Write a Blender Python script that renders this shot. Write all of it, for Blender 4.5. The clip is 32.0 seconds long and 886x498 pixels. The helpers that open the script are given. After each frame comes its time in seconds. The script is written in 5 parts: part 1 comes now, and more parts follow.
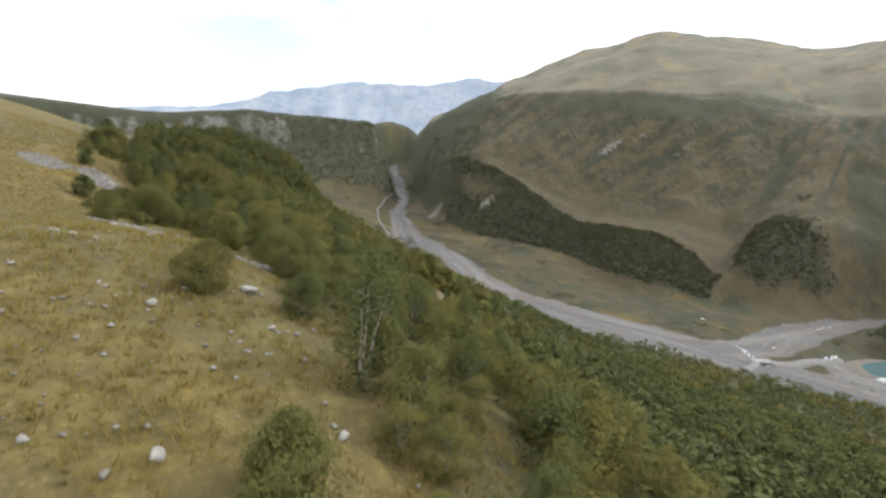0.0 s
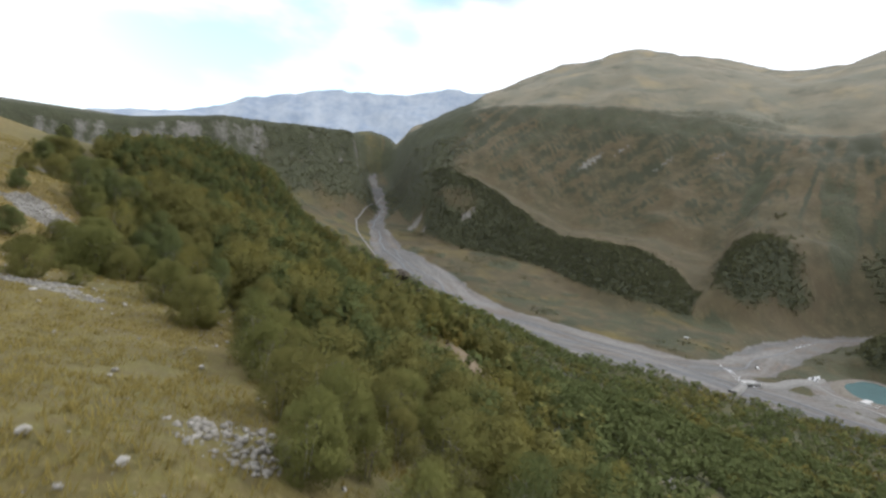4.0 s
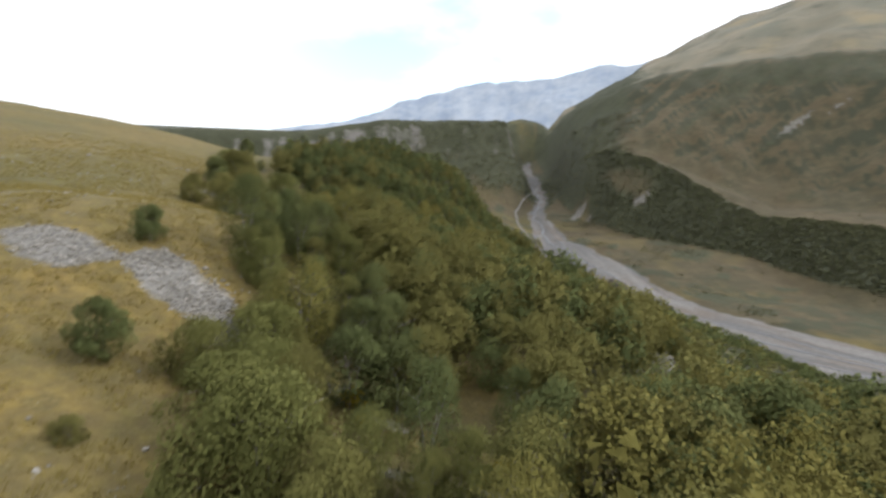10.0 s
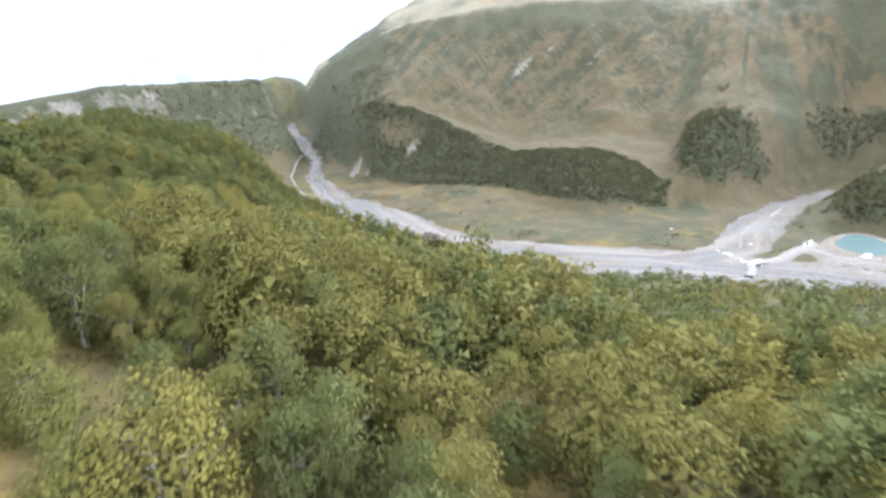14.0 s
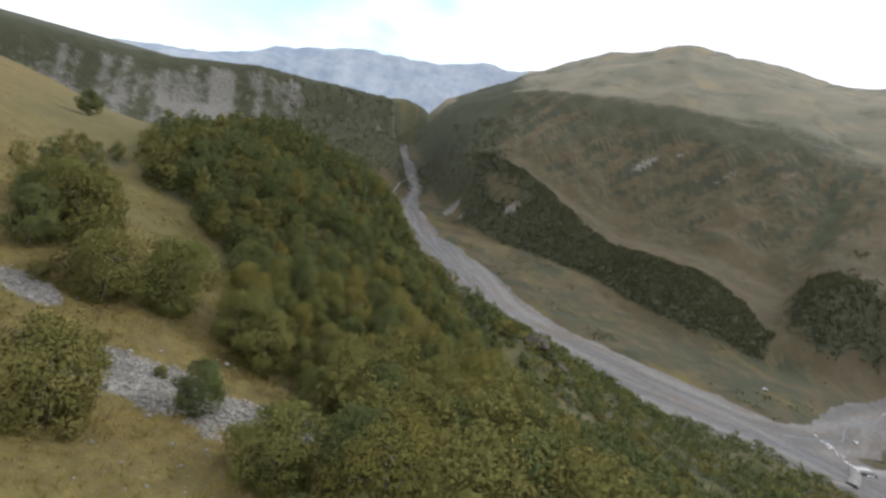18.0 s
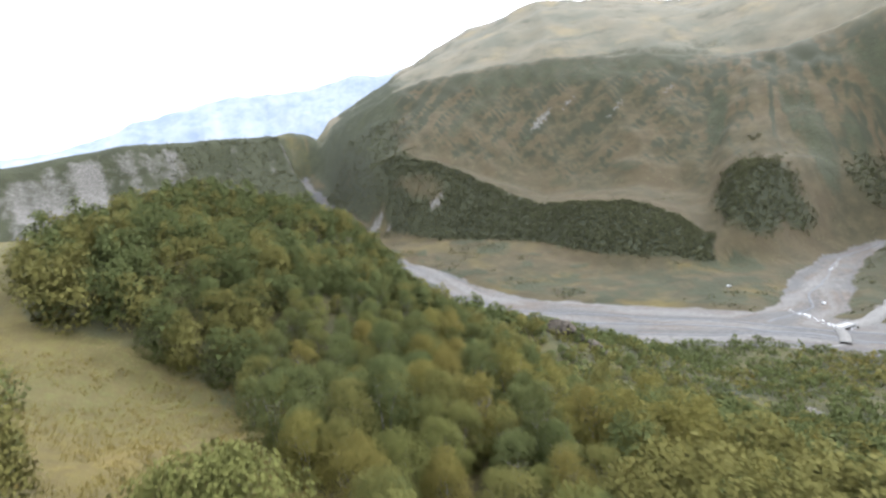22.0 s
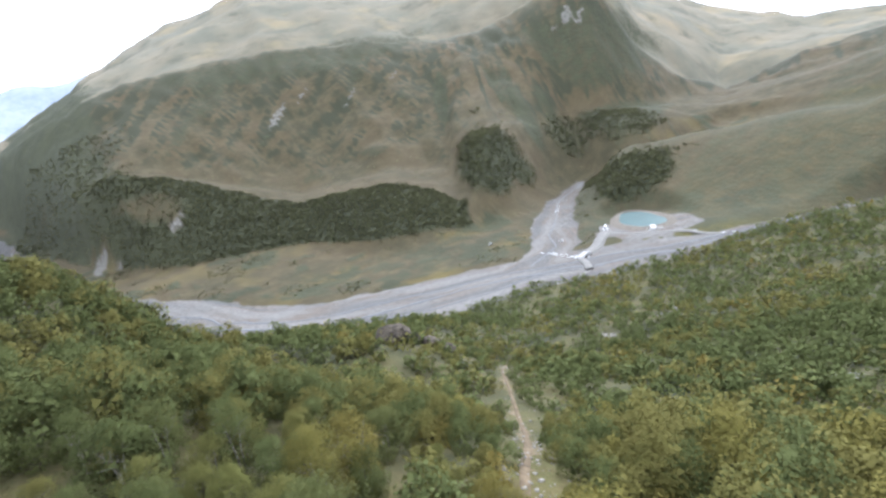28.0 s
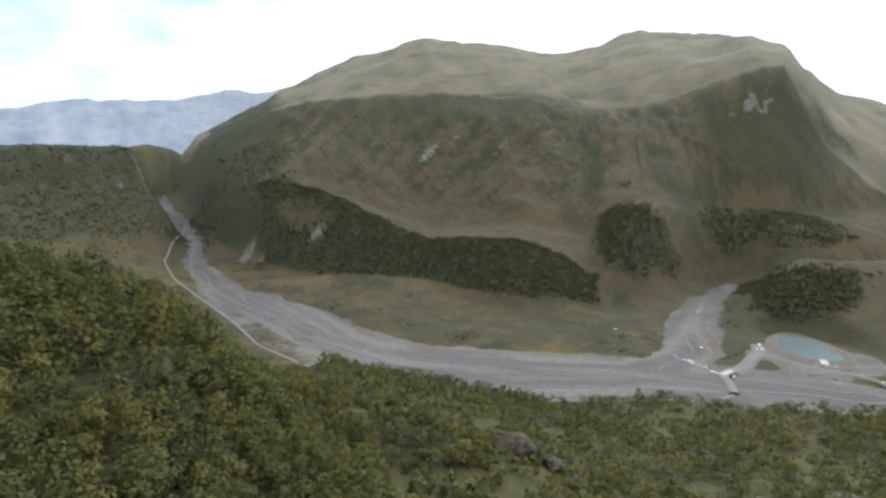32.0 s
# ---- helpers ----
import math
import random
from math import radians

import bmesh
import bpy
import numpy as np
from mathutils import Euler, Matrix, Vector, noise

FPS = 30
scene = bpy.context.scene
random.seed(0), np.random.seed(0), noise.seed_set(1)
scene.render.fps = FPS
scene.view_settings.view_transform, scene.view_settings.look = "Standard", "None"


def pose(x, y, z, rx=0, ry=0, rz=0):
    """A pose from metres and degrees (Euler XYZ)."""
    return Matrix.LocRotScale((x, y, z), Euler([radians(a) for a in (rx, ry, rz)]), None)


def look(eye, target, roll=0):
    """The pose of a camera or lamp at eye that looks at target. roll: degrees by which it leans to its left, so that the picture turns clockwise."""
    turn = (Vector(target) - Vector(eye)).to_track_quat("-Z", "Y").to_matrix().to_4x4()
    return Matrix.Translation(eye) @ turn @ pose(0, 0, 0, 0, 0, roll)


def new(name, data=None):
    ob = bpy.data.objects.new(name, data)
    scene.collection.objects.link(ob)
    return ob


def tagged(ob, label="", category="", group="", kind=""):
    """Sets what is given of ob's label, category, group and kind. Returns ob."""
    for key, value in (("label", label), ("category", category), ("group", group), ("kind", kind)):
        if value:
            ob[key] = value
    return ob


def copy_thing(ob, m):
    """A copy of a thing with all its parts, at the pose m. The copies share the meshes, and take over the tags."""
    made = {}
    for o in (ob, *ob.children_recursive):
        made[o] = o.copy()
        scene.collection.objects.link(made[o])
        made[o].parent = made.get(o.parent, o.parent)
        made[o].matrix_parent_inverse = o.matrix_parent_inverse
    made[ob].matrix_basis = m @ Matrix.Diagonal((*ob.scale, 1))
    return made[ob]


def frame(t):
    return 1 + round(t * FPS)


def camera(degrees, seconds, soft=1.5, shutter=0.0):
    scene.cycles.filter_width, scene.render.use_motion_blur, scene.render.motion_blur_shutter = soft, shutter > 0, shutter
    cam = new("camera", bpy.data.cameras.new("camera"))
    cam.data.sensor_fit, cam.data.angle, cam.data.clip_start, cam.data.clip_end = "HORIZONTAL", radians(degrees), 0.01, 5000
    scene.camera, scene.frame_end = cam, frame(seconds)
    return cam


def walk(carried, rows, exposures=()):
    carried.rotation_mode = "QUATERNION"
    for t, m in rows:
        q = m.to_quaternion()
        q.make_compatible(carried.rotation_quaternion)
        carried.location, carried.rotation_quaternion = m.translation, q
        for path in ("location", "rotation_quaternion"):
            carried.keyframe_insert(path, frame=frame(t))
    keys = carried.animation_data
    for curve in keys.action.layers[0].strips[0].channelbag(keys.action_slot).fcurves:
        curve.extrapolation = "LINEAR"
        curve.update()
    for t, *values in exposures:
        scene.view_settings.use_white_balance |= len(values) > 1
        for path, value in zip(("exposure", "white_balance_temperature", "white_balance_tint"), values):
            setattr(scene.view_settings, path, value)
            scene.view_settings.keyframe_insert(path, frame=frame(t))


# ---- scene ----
cam = camera(84.0, 32.0, 2.6, 0.5)
# seconds, x, y, z, yaw to the left from +y, pitch up, lean
PATH = [
    (0, -0.42, -0.11, 92.09, 3.54, -5.82, 7.58),
    (0.5, -1.37, 1.59, 91.97, 2.88, -4.46, 5.94),
    (1, -2.21, 3.12, 91.90, 1.49, -3.70, 3.47),
    (1.5, -3.27, 5.03, 91.69, 1.20, -2.37, 6.77),
    (2, -4.11, 6.52, 91.59, 0.85, -2.44, 2.54),
    (2.5, -5.28, 8.59, 91.24, 2.22, -1.60, 8.01),
    (4.5, -8.99, 16.35, 95.70, 0.84, -5.43, 8.46),
    (5, -10.79, 20.72, 95.73, 5.98, -6.43, 6.54),
    (5.5, -12.38, 23.78, 96.18, 5.43, -6.89, 7.05),
    (6, -14.37, 26.80, 96.52, 5.18, -3.49, 7.27),
    (6.5, -16.79, 30.77, 96.61, 10.61, -6.76, 17.25),
    (7, -19.31, 34.27, 96.28, 16.39, -6.27, 21.70),
    (7.5, -21.69, 37.27, 95.86, 19.20, -5.68, 24.57),
    (8, -23.68, 40.01, 95.55, 24.05, -7.90, 20.08),
    (8.5, -25.52, 41.95, 95.34, 24.44, -8.77, 15.36),
    (9, -27.20, 43.58, 95.38, 21.83, -9.53, 6.39),
    (9.5, -29.63, 45.62, 95.20, 24.17, -10.91, 5.15),
    (10, -31.48, 46.97, 95.46, 18.31, -7.44, 4.21),
    (10.5, -33.52, 48.36, 95.36, 12.91, -5.14, 1.87),
    (11, -35.07, 48.87, 95.74, 5.72, -9.76, 2.25),
    (11.5, -36.74, 50.58, 95.60, 6.63, -9.89, 2.60),
    (12, -37.98, 51.65, 95.84, 3.57, -12.86, 0.65),
    (12.5, -39.58, 53.58, 95.57, -0.76, -15.02, -0.26),
    (13, -40.51, 55.20, 95.57, -4.54, -16.08, 3.23),
    (13.5, -41.22, 56.76, 95.79, -6.82, -15.28, -1.17),
    (14, -42.24, 59.44, 96.10, -6.86, -11.83, -2.55),
    (14.5, -42.68, 62.11, 96.35, -8.34, -7.64, -0.54),
    (15, -43.99, 63.81, 97.07, -11.03, -4.96, 1.12),
    (15.5, -45.59, 64.83, 98.02, -6.20, -2.23, 0.45),
    (17.5, -56.84, 71.71, 104.75, 0.49, -5.17, 16.77),
    (18, -58.58, 73.59, 104.97, 1.20, -7.50, 15.65),
    (18.5, -60.20, 75.68, 104.69, 0.58, -10.12, 13.51),
    (19, -62.14, 78.48, 103.89, 2.80, -11.58, 10.77),
    (19.5, -63.88, 80.72, 103.41, 2.73, -12.16, 8.29),
    (20, -65.54, 82.61, 103.29, 0.38, -12.42, 5.02),
    (20.5, -67.27, 85.27, 102.95, -1.14, -12.30, 2.93),
    (21, -69.08, 88.10, 102.64, -1.03, -10.28, 2.74),
    (21.5, -70.67, 90.69, 102.82, -3.93, -8.27, -0.50),
    (22, -72.28, 94.34, 103.05, -6.83, -6.06, -3.40),
    (22.5, -73.86, 97.64, 103.34, -7.72, -4.65, -3.17),
    (23, -75.24, 100.80, 103.76, -8.06, -3.22, -5.67),
    (23.5, -76.36, 103.42, 104.43, -10.08, -2.82, -9.37),
    (24, -77.26, 105.74, 104.91, -12.05, -3.44, -11.21),
    (24.5, -77.64, 107.30, 105.40, -13.58, -4.68, -12.24),
    (25, -78.66, 108.98, 106.14, -18.08, -6.90, -12.37),
    (25.5, -77.17, 111.65, 105.41, -21.85, -8.39, -9.69),
    (27.5, -73.04, 120.44, 101.98, -29.46, -9.92, -12.11),
    (28, -72.85, 121.92, 102.05, -33.60, -10.38, -12.98),
    (28.5, -72.84, 123.06, 102.33, -34.24, -9.55, -12.97),
    (29, -73.02, 124.21, 102.80, -32.78, -7.55, -12.77),
    (29.5, -70.86, 127.69, 105.47, -30.56, -5.23, -11.34),
    (30, -69.82, 130.56, 106.09, -30.70, -4.39, -8.80),
    (30.5, -69.55, 133.69, 106.12, -29.83, -2.80, -6.24),
    (31, -69.78, 136.13, 106.51, -27.12, -3.43, -2.41),
    (31.5, -70.31, 137.78, 107.21, -23.62, -2.94, -0.72),
    (32, -70.93, 139.24, 108.34, -20.92, -3.26, -0.69),
]


# seconds, stops, kelvin, tint
LIGHT = [(0, 0.16, 6200, 11), (2, -0.15, 6100, 11), (6, 0.05, 6150, 12), (8, -0.1, 6400, 13), (9, -0.15, 6400, 13), (10, 0.05, 6200, 12), (11, -0.1, 6050, 11), (12, 0.68, 5950, 13), (13, 1.26, 5850, 13),
         (14, 1.37, 5800, 13), (15, 0.73, 5800, 13), (18, -0.15, 6100, 12), (19, 0.53, 5950, 12), (20, 0.73, 5900, 13), (21, 0.88, 5850, 13), (22, 0.8, 5850, 12), (23, 0.29, 5850, 9), (24, 0.17, 5900, 10),
         (25, 0.18, 5900, 9), (28, 0.84, 5600, 13), (29, 0.79, 5680, 13), (30, 0.19, 5900, 11), (31, -0.01, 5950, 9), (32, -0.08, 6000, 10)]


def aim(x, y, z, yaw, pitch, lean):
    """The camera's pose from its heading, pitch and lean in degrees."""
    a, b = radians(yaw), radians(pitch)
    way = Vector((-math.sin(a) * math.cos(b), math.cos(a) * math.cos(b), math.sin(b)))
    return look((x, y, z), Vector((x, y, z)) + 10 * way, lean)


walk(cam, [(row[0], aim(*row[1:])) for row in PATH], LIGHT)

# ---- world, sun, exposure ----
SUN_AZ, SUN_EL = 62.0, 40.0  # degrees clockwise from +y, and above the horizon

world = bpy.data.worlds.new("sky")
scene.world = world
world.use_nodes = True
wn, wl = world.node_tree.nodes, world.node_tree.links
wn.clear()
w_out = wn.new("ShaderNodeOutputWorld")
w_bg = wn.new("ShaderNodeBackground")
w_sky = wn.new("ShaderNodeTexSky")
w_sky.sky_type, w_sky.sun_disc = "NISHITA", False
w_sky.sun_elevation, w_sky.sun_rotation = radians(SUN_EL), radians(SUN_AZ)
w_sky.altitude, w_sky.air_density, w_sky.dust_density = 1900, 1.0, 2.5
w_co = wn.new("ShaderNodeTexCoord")


def w_math(how, a, b):
    node = wn.new("ShaderNodeMath")
    node.operation, node.use_clamp = how, how in ("ADD", "SUBTRACT", "MULTIPLY")
    for k, v in enumerate((a, b)):
        if isinstance(v, (int, float)):
            node.inputs[k].default_value = v
        else:
            wl.new(v, node.inputs[k])
    return node.outputs[0]


def w_noise(scale, detail, lo, hi):
    """Drifting cloud shapes as a share from 0 to 1."""
    stretch = wn.new("ShaderNodeMapping")
    stretch.inputs["Scale"].default_value = (1.0, 1.0, 2.4)
    wl.new(w_co.outputs["Generated"], stretch.inputs["Vector"])
    tex = wn.new("ShaderNodeTexNoise")
    tex.inputs["Scale"].default_value, tex.inputs["Detail"].default_value = scale, detail
    wl.new(stretch.outputs["Vector"], tex.inputs["Vector"])
    ramp = wn.new("ShaderNodeMapRange")
    ramp.interpolation_type = "SMOOTHSTEP"
    ramp.inputs["From Min"].default_value, ramp.inputs["From Max"].default_value = lo, hi
    wl.new(tex.outputs["Fac"], ramp.inputs["Value"])
    return ramp.outputs["Result"]


def w_round(az, up, inner, outer):
    """1 within inner degrees of a bearing and height in the sky, 0 past outer."""
    a, e = radians(az), radians(up)
    dot = wn.new("ShaderNodeVectorMath")
    dot.operation = "DOT_PRODUCT"
    dot.inputs[1].default_value = (math.sin(a) * math.cos(e), math.cos(a) * math.cos(e), math.sin(e))
    wl.new(w_co.outputs["Generated"], dot.inputs[0])
    ramp = wn.new("ShaderNodeMapRange")
    ramp.interpolation_type = "SMOOTHSTEP"
    ramp.inputs["From Min"].default_value, ramp.inputs["From Max"].default_value = math.cos(radians(outer)), math.cos(radians(inner))
    wl.new(dot.outputs["Value"], ramp.inputs["Value"])
    return ramp.outputs["Result"]


def w_blend(fac, a, b):
    node = wn.new("ShaderNodeMix")
    node.data_type = "RGBA"
    wl.new(fac, node.inputs["Factor"])
    for key, v in (("A", a), ("B", b)):
        if isinstance(v, tuple):
            node.inputs[key].default_value = (*v, 1)
        else:
            wl.new(v, node.inputs[key])
    return node.outputs["Result"]


# white overcast, torn open to pale blue over the gorge and here and there behind; one grey cloud high ahead
w_gap = w_math("MAXIMUM", w_math("MULTIPLY", w_round(-20, 20, 6, 30), w_noise(2.6, 6, 0.62, 0.40)), w_noise(1.4, 6, 0.40, 0.30))
w_lift = wn.new("ShaderNodeMix")
w_lift.data_type, w_lift.blend_type = "RGBA", "MULTIPLY"
w_lift.inputs["Factor"].default_value = 1.0
w_lift.inputs["B"].default_value = (2.3, 2.6, 2.2, 1)
wl.new(w_sky.outputs["Color"], w_lift.inputs["A"])
w_cloud = w_blend(w_math("MULTIPLY", w_round(-2, 27, 2, 9), w_noise(4.0, 5, 0.32, 0.50)), (9.6, 9.7, 9.8), (4.6, 4.7, 4.9))
wl.new(w_blend(w_math("MULTIPLY", w_gap, 0.72), w_cloud, w_lift.outputs["Result"]), w_bg.inputs["Color"])
w_bg.inputs["Strength"].default_value = 0.15
wl.new(w_bg.outputs["Background"], w_out.inputs["Surface"])

sun = new("sun", bpy.data.lights.new("sun", "SUN"))
sun.data.energy, sun.data.angle, sun.data.color = 1.5, radians(6.0), (1.0, 0.95, 0.88)
_a, _e = radians(SUN_AZ), radians(SUN_EL)
SUN_WAY = Vector((math.sin(_a) * math.cos(_e), math.cos(_a) * math.cos(_e), math.sin(_e)))
sun.matrix_world = Matrix.Translation((0, 0, 600)) @ SUN_WAY.to_track_quat("Z", "Y").to_matrix().to_4x4()


# ---- numbers: noise and landforms ----
def lattice(ix, iy, seed):
    """A fixed random number from 0 to 1 for each pair of whole numbers."""
    n = (ix * 374761393 + iy * 668265263 + seed * 974634777) & 0x7FFFFFFF
    n = ((n ^ (n >> 13)) * 1274126177) & 0x7FFFFFFF
    return ((n ^ (n >> 16)) & 0xFFFF) / 65535.0


def rough(x, y, size, seed=0, octaves=4, gain=0.5):
    """Fractal noise from about -1 to 1; size: the width of its largest swells in metres."""
    x, y = np.asarray(x, float) / size, np.asarray(y, float) / size
    total, amp, norm = 0.0, 1.0, 0.0
    for o in range(octaves):
        fx, fy = np.floor(x), np.floor(y)
        ix, iy = fx.astype(np.int64), fy.astype(np.int64)
        u, v = x - fx, y - fy
        u, v = u * u * (3 - 2 * u), v * v * (3 - 2 * v)
        a, b = lattice(ix, iy, seed + o), lattice(ix + 1, iy, seed + o)
        c, d = lattice(ix, iy + 1, seed + o), lattice(ix + 1, iy + 1, seed + o)
        total = total + amp * ((a * (1 - u) + b * u) * (1 - v) + (c * (1 - u) + d * u) * v - 0.5) * 2
        norm += amp
        amp *= gain
        x, y = x * 2.03 + 17.3, y * 2.03 - 9.1
    return total / norm


def step(a, b, v):
    """Smooth step from 0 at a to 1 at b."""
    t = np.clip((np.asarray(v, float) - a) / (b - a), 0, 1)
    return t * t * (3 - 2 * t)


def along(x, y, line):
    """Nearest distance to a polyline of (x, y, ...) rows, and the other columns at the nearest place."""
    best = np.full(np.shape(x), 1e9)
    vals = [np.zeros(np.shape(x)) for _ in line[0][2:]]
    for p, q in zip(line[:-1], line[1:]):
        dx, dy = q[0] - p[0], q[1] - p[1]
        t = np.clip(((x - p[0]) * dx + (y - p[1]) * dy) / (dx * dx + dy * dy), 0, 1)
        d = np.hypot(x - p[0] - t * dx, y - p[1] - t * dy)
        near = d < best
        best = np.where(near, d, best)
        for k in range(len(vals)):
            vals[k] = np.where(near, p[2 + k] * (1 - t) + q[2 + k] * t, vals[k])
    return best, vals


def ridge(x, y, line, slope, cap):
    """The height of a ridge along a polyline of (x, y, z) rows: slope metres down per metre, rounded over cap metres."""
    z = np.full(np.shape(x), -1e4)
    for p, q in zip(line[:-1], line[1:]):
        dx, dy = q[0] - p[0], q[1] - p[1]
        t = np.clip(((x - p[0]) * dx + (y - p[1]) * dy) / (dx * dx + dy * dy), 0, 1)
        d = np.hypot(x - p[0] - t * dx, y - p[1] - t * dy)
        z = np.maximum(z, p[2] * (1 - t) + q[2] * t - slope * (np.sqrt(d * d + cap * cap) - cap))
    return z


def blend(k, *some):
    """Smooth maximum over about k metres."""
    top = np.maximum.reduce(some)
    return top + k * np.log(sum(np.exp(np.maximum((s - top) / k, -40)) for s in some))


STATION = (-71.0, 138.0, 107.0)  # a point on the flight from which the far side of the valley is laid out

FLOOR_Y = (-2000, 600, 734, 934, 1230, 1622, 2600, 6000)
FLOOR_Z = (0, 0, 24, 54, 104, 190, 300, 420)
# river bed: x, y, half width
RIVER = [(-286, 1585, 7), (-262, 1440, 9), (-226, 1330, 12), (-205, 1230, 14), (-166, 1080, 9), (-154, 934, 12), (-104, 756, 24), (-32, 631, 46), (30, 501, 53), (105, 440, 57), (176, 406, 43),
         (224, 360, 43), (258, 322, 30), (296, 300, 11), (345, 262, 7), (430, 200, 7), (540, 120, 8), (900, -100, 10)]
STREAM = [(196, 408, 18), (256, 434, 23), (320, 492, 22), (398, 548, 16), (499, 592, 8)]
PLATEAU = [(-900, 600), (-672, 683), (-565, 790), (-425, 900), (-340, 1010), (-268, 1115), (-285, 1230), (-370, 1400), (-500, 1700), (-900, 2300)]

# the far side by bearing from the station: foot, wooded crest, bench, ridge and peaks behind, each a distance and a rise per metre
BEARING = (-12, -7.6, -5, -3, -1, 3.1, 6.7, 11.6, 19.4, 26, 30.5, 34.9, 37.5, 38.6, 40, 42.6, 46.4, 48.5, 52, 55.2, 59, 62.8, 66.2, 72, 78, 100)
FOOT = (2600, 1450, 1050, 880, 800, 690, 660, 650, 620, 550, 535, 530, 530, 535, 550, 565, 590, 640, 730, 740, 780, 900, 950, 900, 860, 800)
FOOT_Z = (300, 175, 90, 62, 48, 28, 24, 20, 18, 18, 18, 18, 16, 16, 18, 20, 26, 34, 36, 50, 60, 70, 80, 70, 60, 50)
CREST = (2700, 1500, 1100, 925, 835, 765, 755, 740, 700, 660, 640, 610, 575, 585, 640, 660, 680, 690, 780, 800, 860, 980, 1050, 1000, 960, 900)
CREST_UP = (0.09, 0.06, 0.012, -0.01, 0.06, 0.092, 0.071, 0.026, -0.033, -0.033, -0.04, -0.068, -0.112, -0.108, -0.01, 0.022, 0.01, -0.05, -0.07, 0.0, -0.01, -0.012, -0.016, -0.01, 0.0, 0.0)
BENCH = (2800, 1550, 1160, 980, 900, 850, 850, 830, 790, 770, 750, 730, 700, 700, 720, 730, 780, 790, 870, 880, 930, 1040, 1150, 1100, 1100, 1000)
BENCH_UP = (0.09, 0.07, 0.045, 0.04, 0.07, 0.084, 0.074, 0.034, -0.012, -0.01, -0.008, -0.022, -0.03, 0.0, 0.028, 0.036, 0.026, 0.005, 0.0, 0.012, 0.0, 0.0, -0.005, 0.0, 0.01, 0.02)
RIDGE = (2900, 1650, 1350, 1250, 1200, 1180, 1170, 1150, 1140, 1140, 1140, 1140, 1140, 1140, 1140, 1130, 1120, 1110, 1100, 1090, 1100, 1150, 1300, 1300, 1300, 1300)
RIDGE_UP = (0.09, 0.085, 0.145, 0.165, 0.185, 0.216, 0.236, 0.249, 0.255, 0.25, 0.243, 0.225, 0.22, 0.218, 0.216, 0.212, 0.224, 0.235, 0.252, 0.257, 0.12, 0.036, 0.0, 0.03, 0.035, 0.05)
PEAK = (3100, 2900, 2800, 2800, 2800, 2750, 2700, 2700, 2700, 2700, 2700, 2700, 2700, 2700, 2700, 2700, 2650, 2600, 2500, 2400, 2500, 2600, 2600, 2600, 2600, 2600)
PEAK_UP = (0.09, 0.09, 0.15, 0.17, 0.19, 0.236, 0.272, 0.31, 0.352, 0.336, 0.325, 0.315, 0.318, 0.322, 0.328, 0.336, 0.318, 0.312, 0.302, 0.27, 0.187, 0.165, 0.128, 0.08, 0.062, 0.06)


def far_side(x, y):
    """The mountain across the river, with its wooded spur, bench, ridge and peaks."""
    dx, dy = x - STATION[0], y - STATION[1]
    r = np.hypot(dx, dy)
    a = np.degrees(np.arctan2(dx, dy))
    fade = step(420, 900, r)
    aw = a + 1.3 * rough(x, y, 170, 61, 3) * fade
    rw = r + 16 * rough(x, y, 120, 62, 4) * fade
    at = [np.interp(aw, BEARING, v) for v in (FOOT, CREST, BENCH, RIDGE, PEAK)]
    up = [np.interp(aw, BEARING, FOOT_Z)] + [STATION[2] + d * np.interp(aw, BEARING, v) for d, v in zip(at[1:], (CREST_UP, BENCH_UP, RIDGE_UP, PEAK_UP))]
    # the hollow behind the ridge
    at.insert(4, at[3] + 130)
    up.insert(4, up[3] - 26)
    at.append(at[5] + 1200)
    up.append(up[5] - 500)
    z = np.where(rw < at[0], up[0] - 0.9 * (at[0] - rw), -1e4)
    for k in range(6):
        t = np.clip((rw - at[k]) / (at[k + 1] - at[k]), 0, 1)
        bend = (0.75 * t + 0.25 * t * t * (3 - 2 * t)) if k in (1, 2) else t * (2 - t) * 0.5 + t * 0.5
        z = np.where(rw >= at[k], up[k] + (up[k + 1] - up[k]) * bend, z)
    face = step(0, 60, rw - at[2]) * step(60, -40, rw - at[3])
    gully = rough(aw * 14, rw * 0.35 + aw * 5, 60, 31, 4)
    z = z + (11 * gully + 7 * rough(aw * 14, rw * 0.4 + aw * 9, 17, 32, 4)) * face + 5 * rough(x, y, 46, 63, 4) * step(0, 40, rw - at[0]) + 34 * rough(x, y, 210, 64, 6) * step(60, 300, rw - at[3]) * step(250, -250, rw - at[5])
    side = step(-16, -9, a) * step(125, 100, a)
    return np.where(side > 0, z - (1 - side) * 400, -1e3)


def far_zone(x, y):
    """Where on the far side a point lies: 0 at the foot, 1 crest, 2 bench, 3 ridge, 4 peaks."""
    dx, dy = x - STATION[0], y - STATION[1]
    r, a = np.hypot(dx, dy), np.degrees(np.arctan2(dx, dy))
    at = [np.interp(a, BEARING, v) for v in (FOOT, CREST, BENCH, RIDGE, PEAK)]
    zone = np.zeros(np.shape(x))
    for k in range(4):
        zone = zone + np.clip((r - at[k]) / (at[k + 1] - at[k]), 0, 1)
    return np.where((r > at[0]) & (a > -9) & (a < 110), zone, -1), a


def spot(bearing, rise, far):
    """A point at a bearing in degrees from +y, at a rise per metre and a level distance from the station."""
    a = radians(bearing)
    return (STATION[0] + far * math.sin(a), STATION[1] + far * math.cos(a), STATION[2] + far * rise)


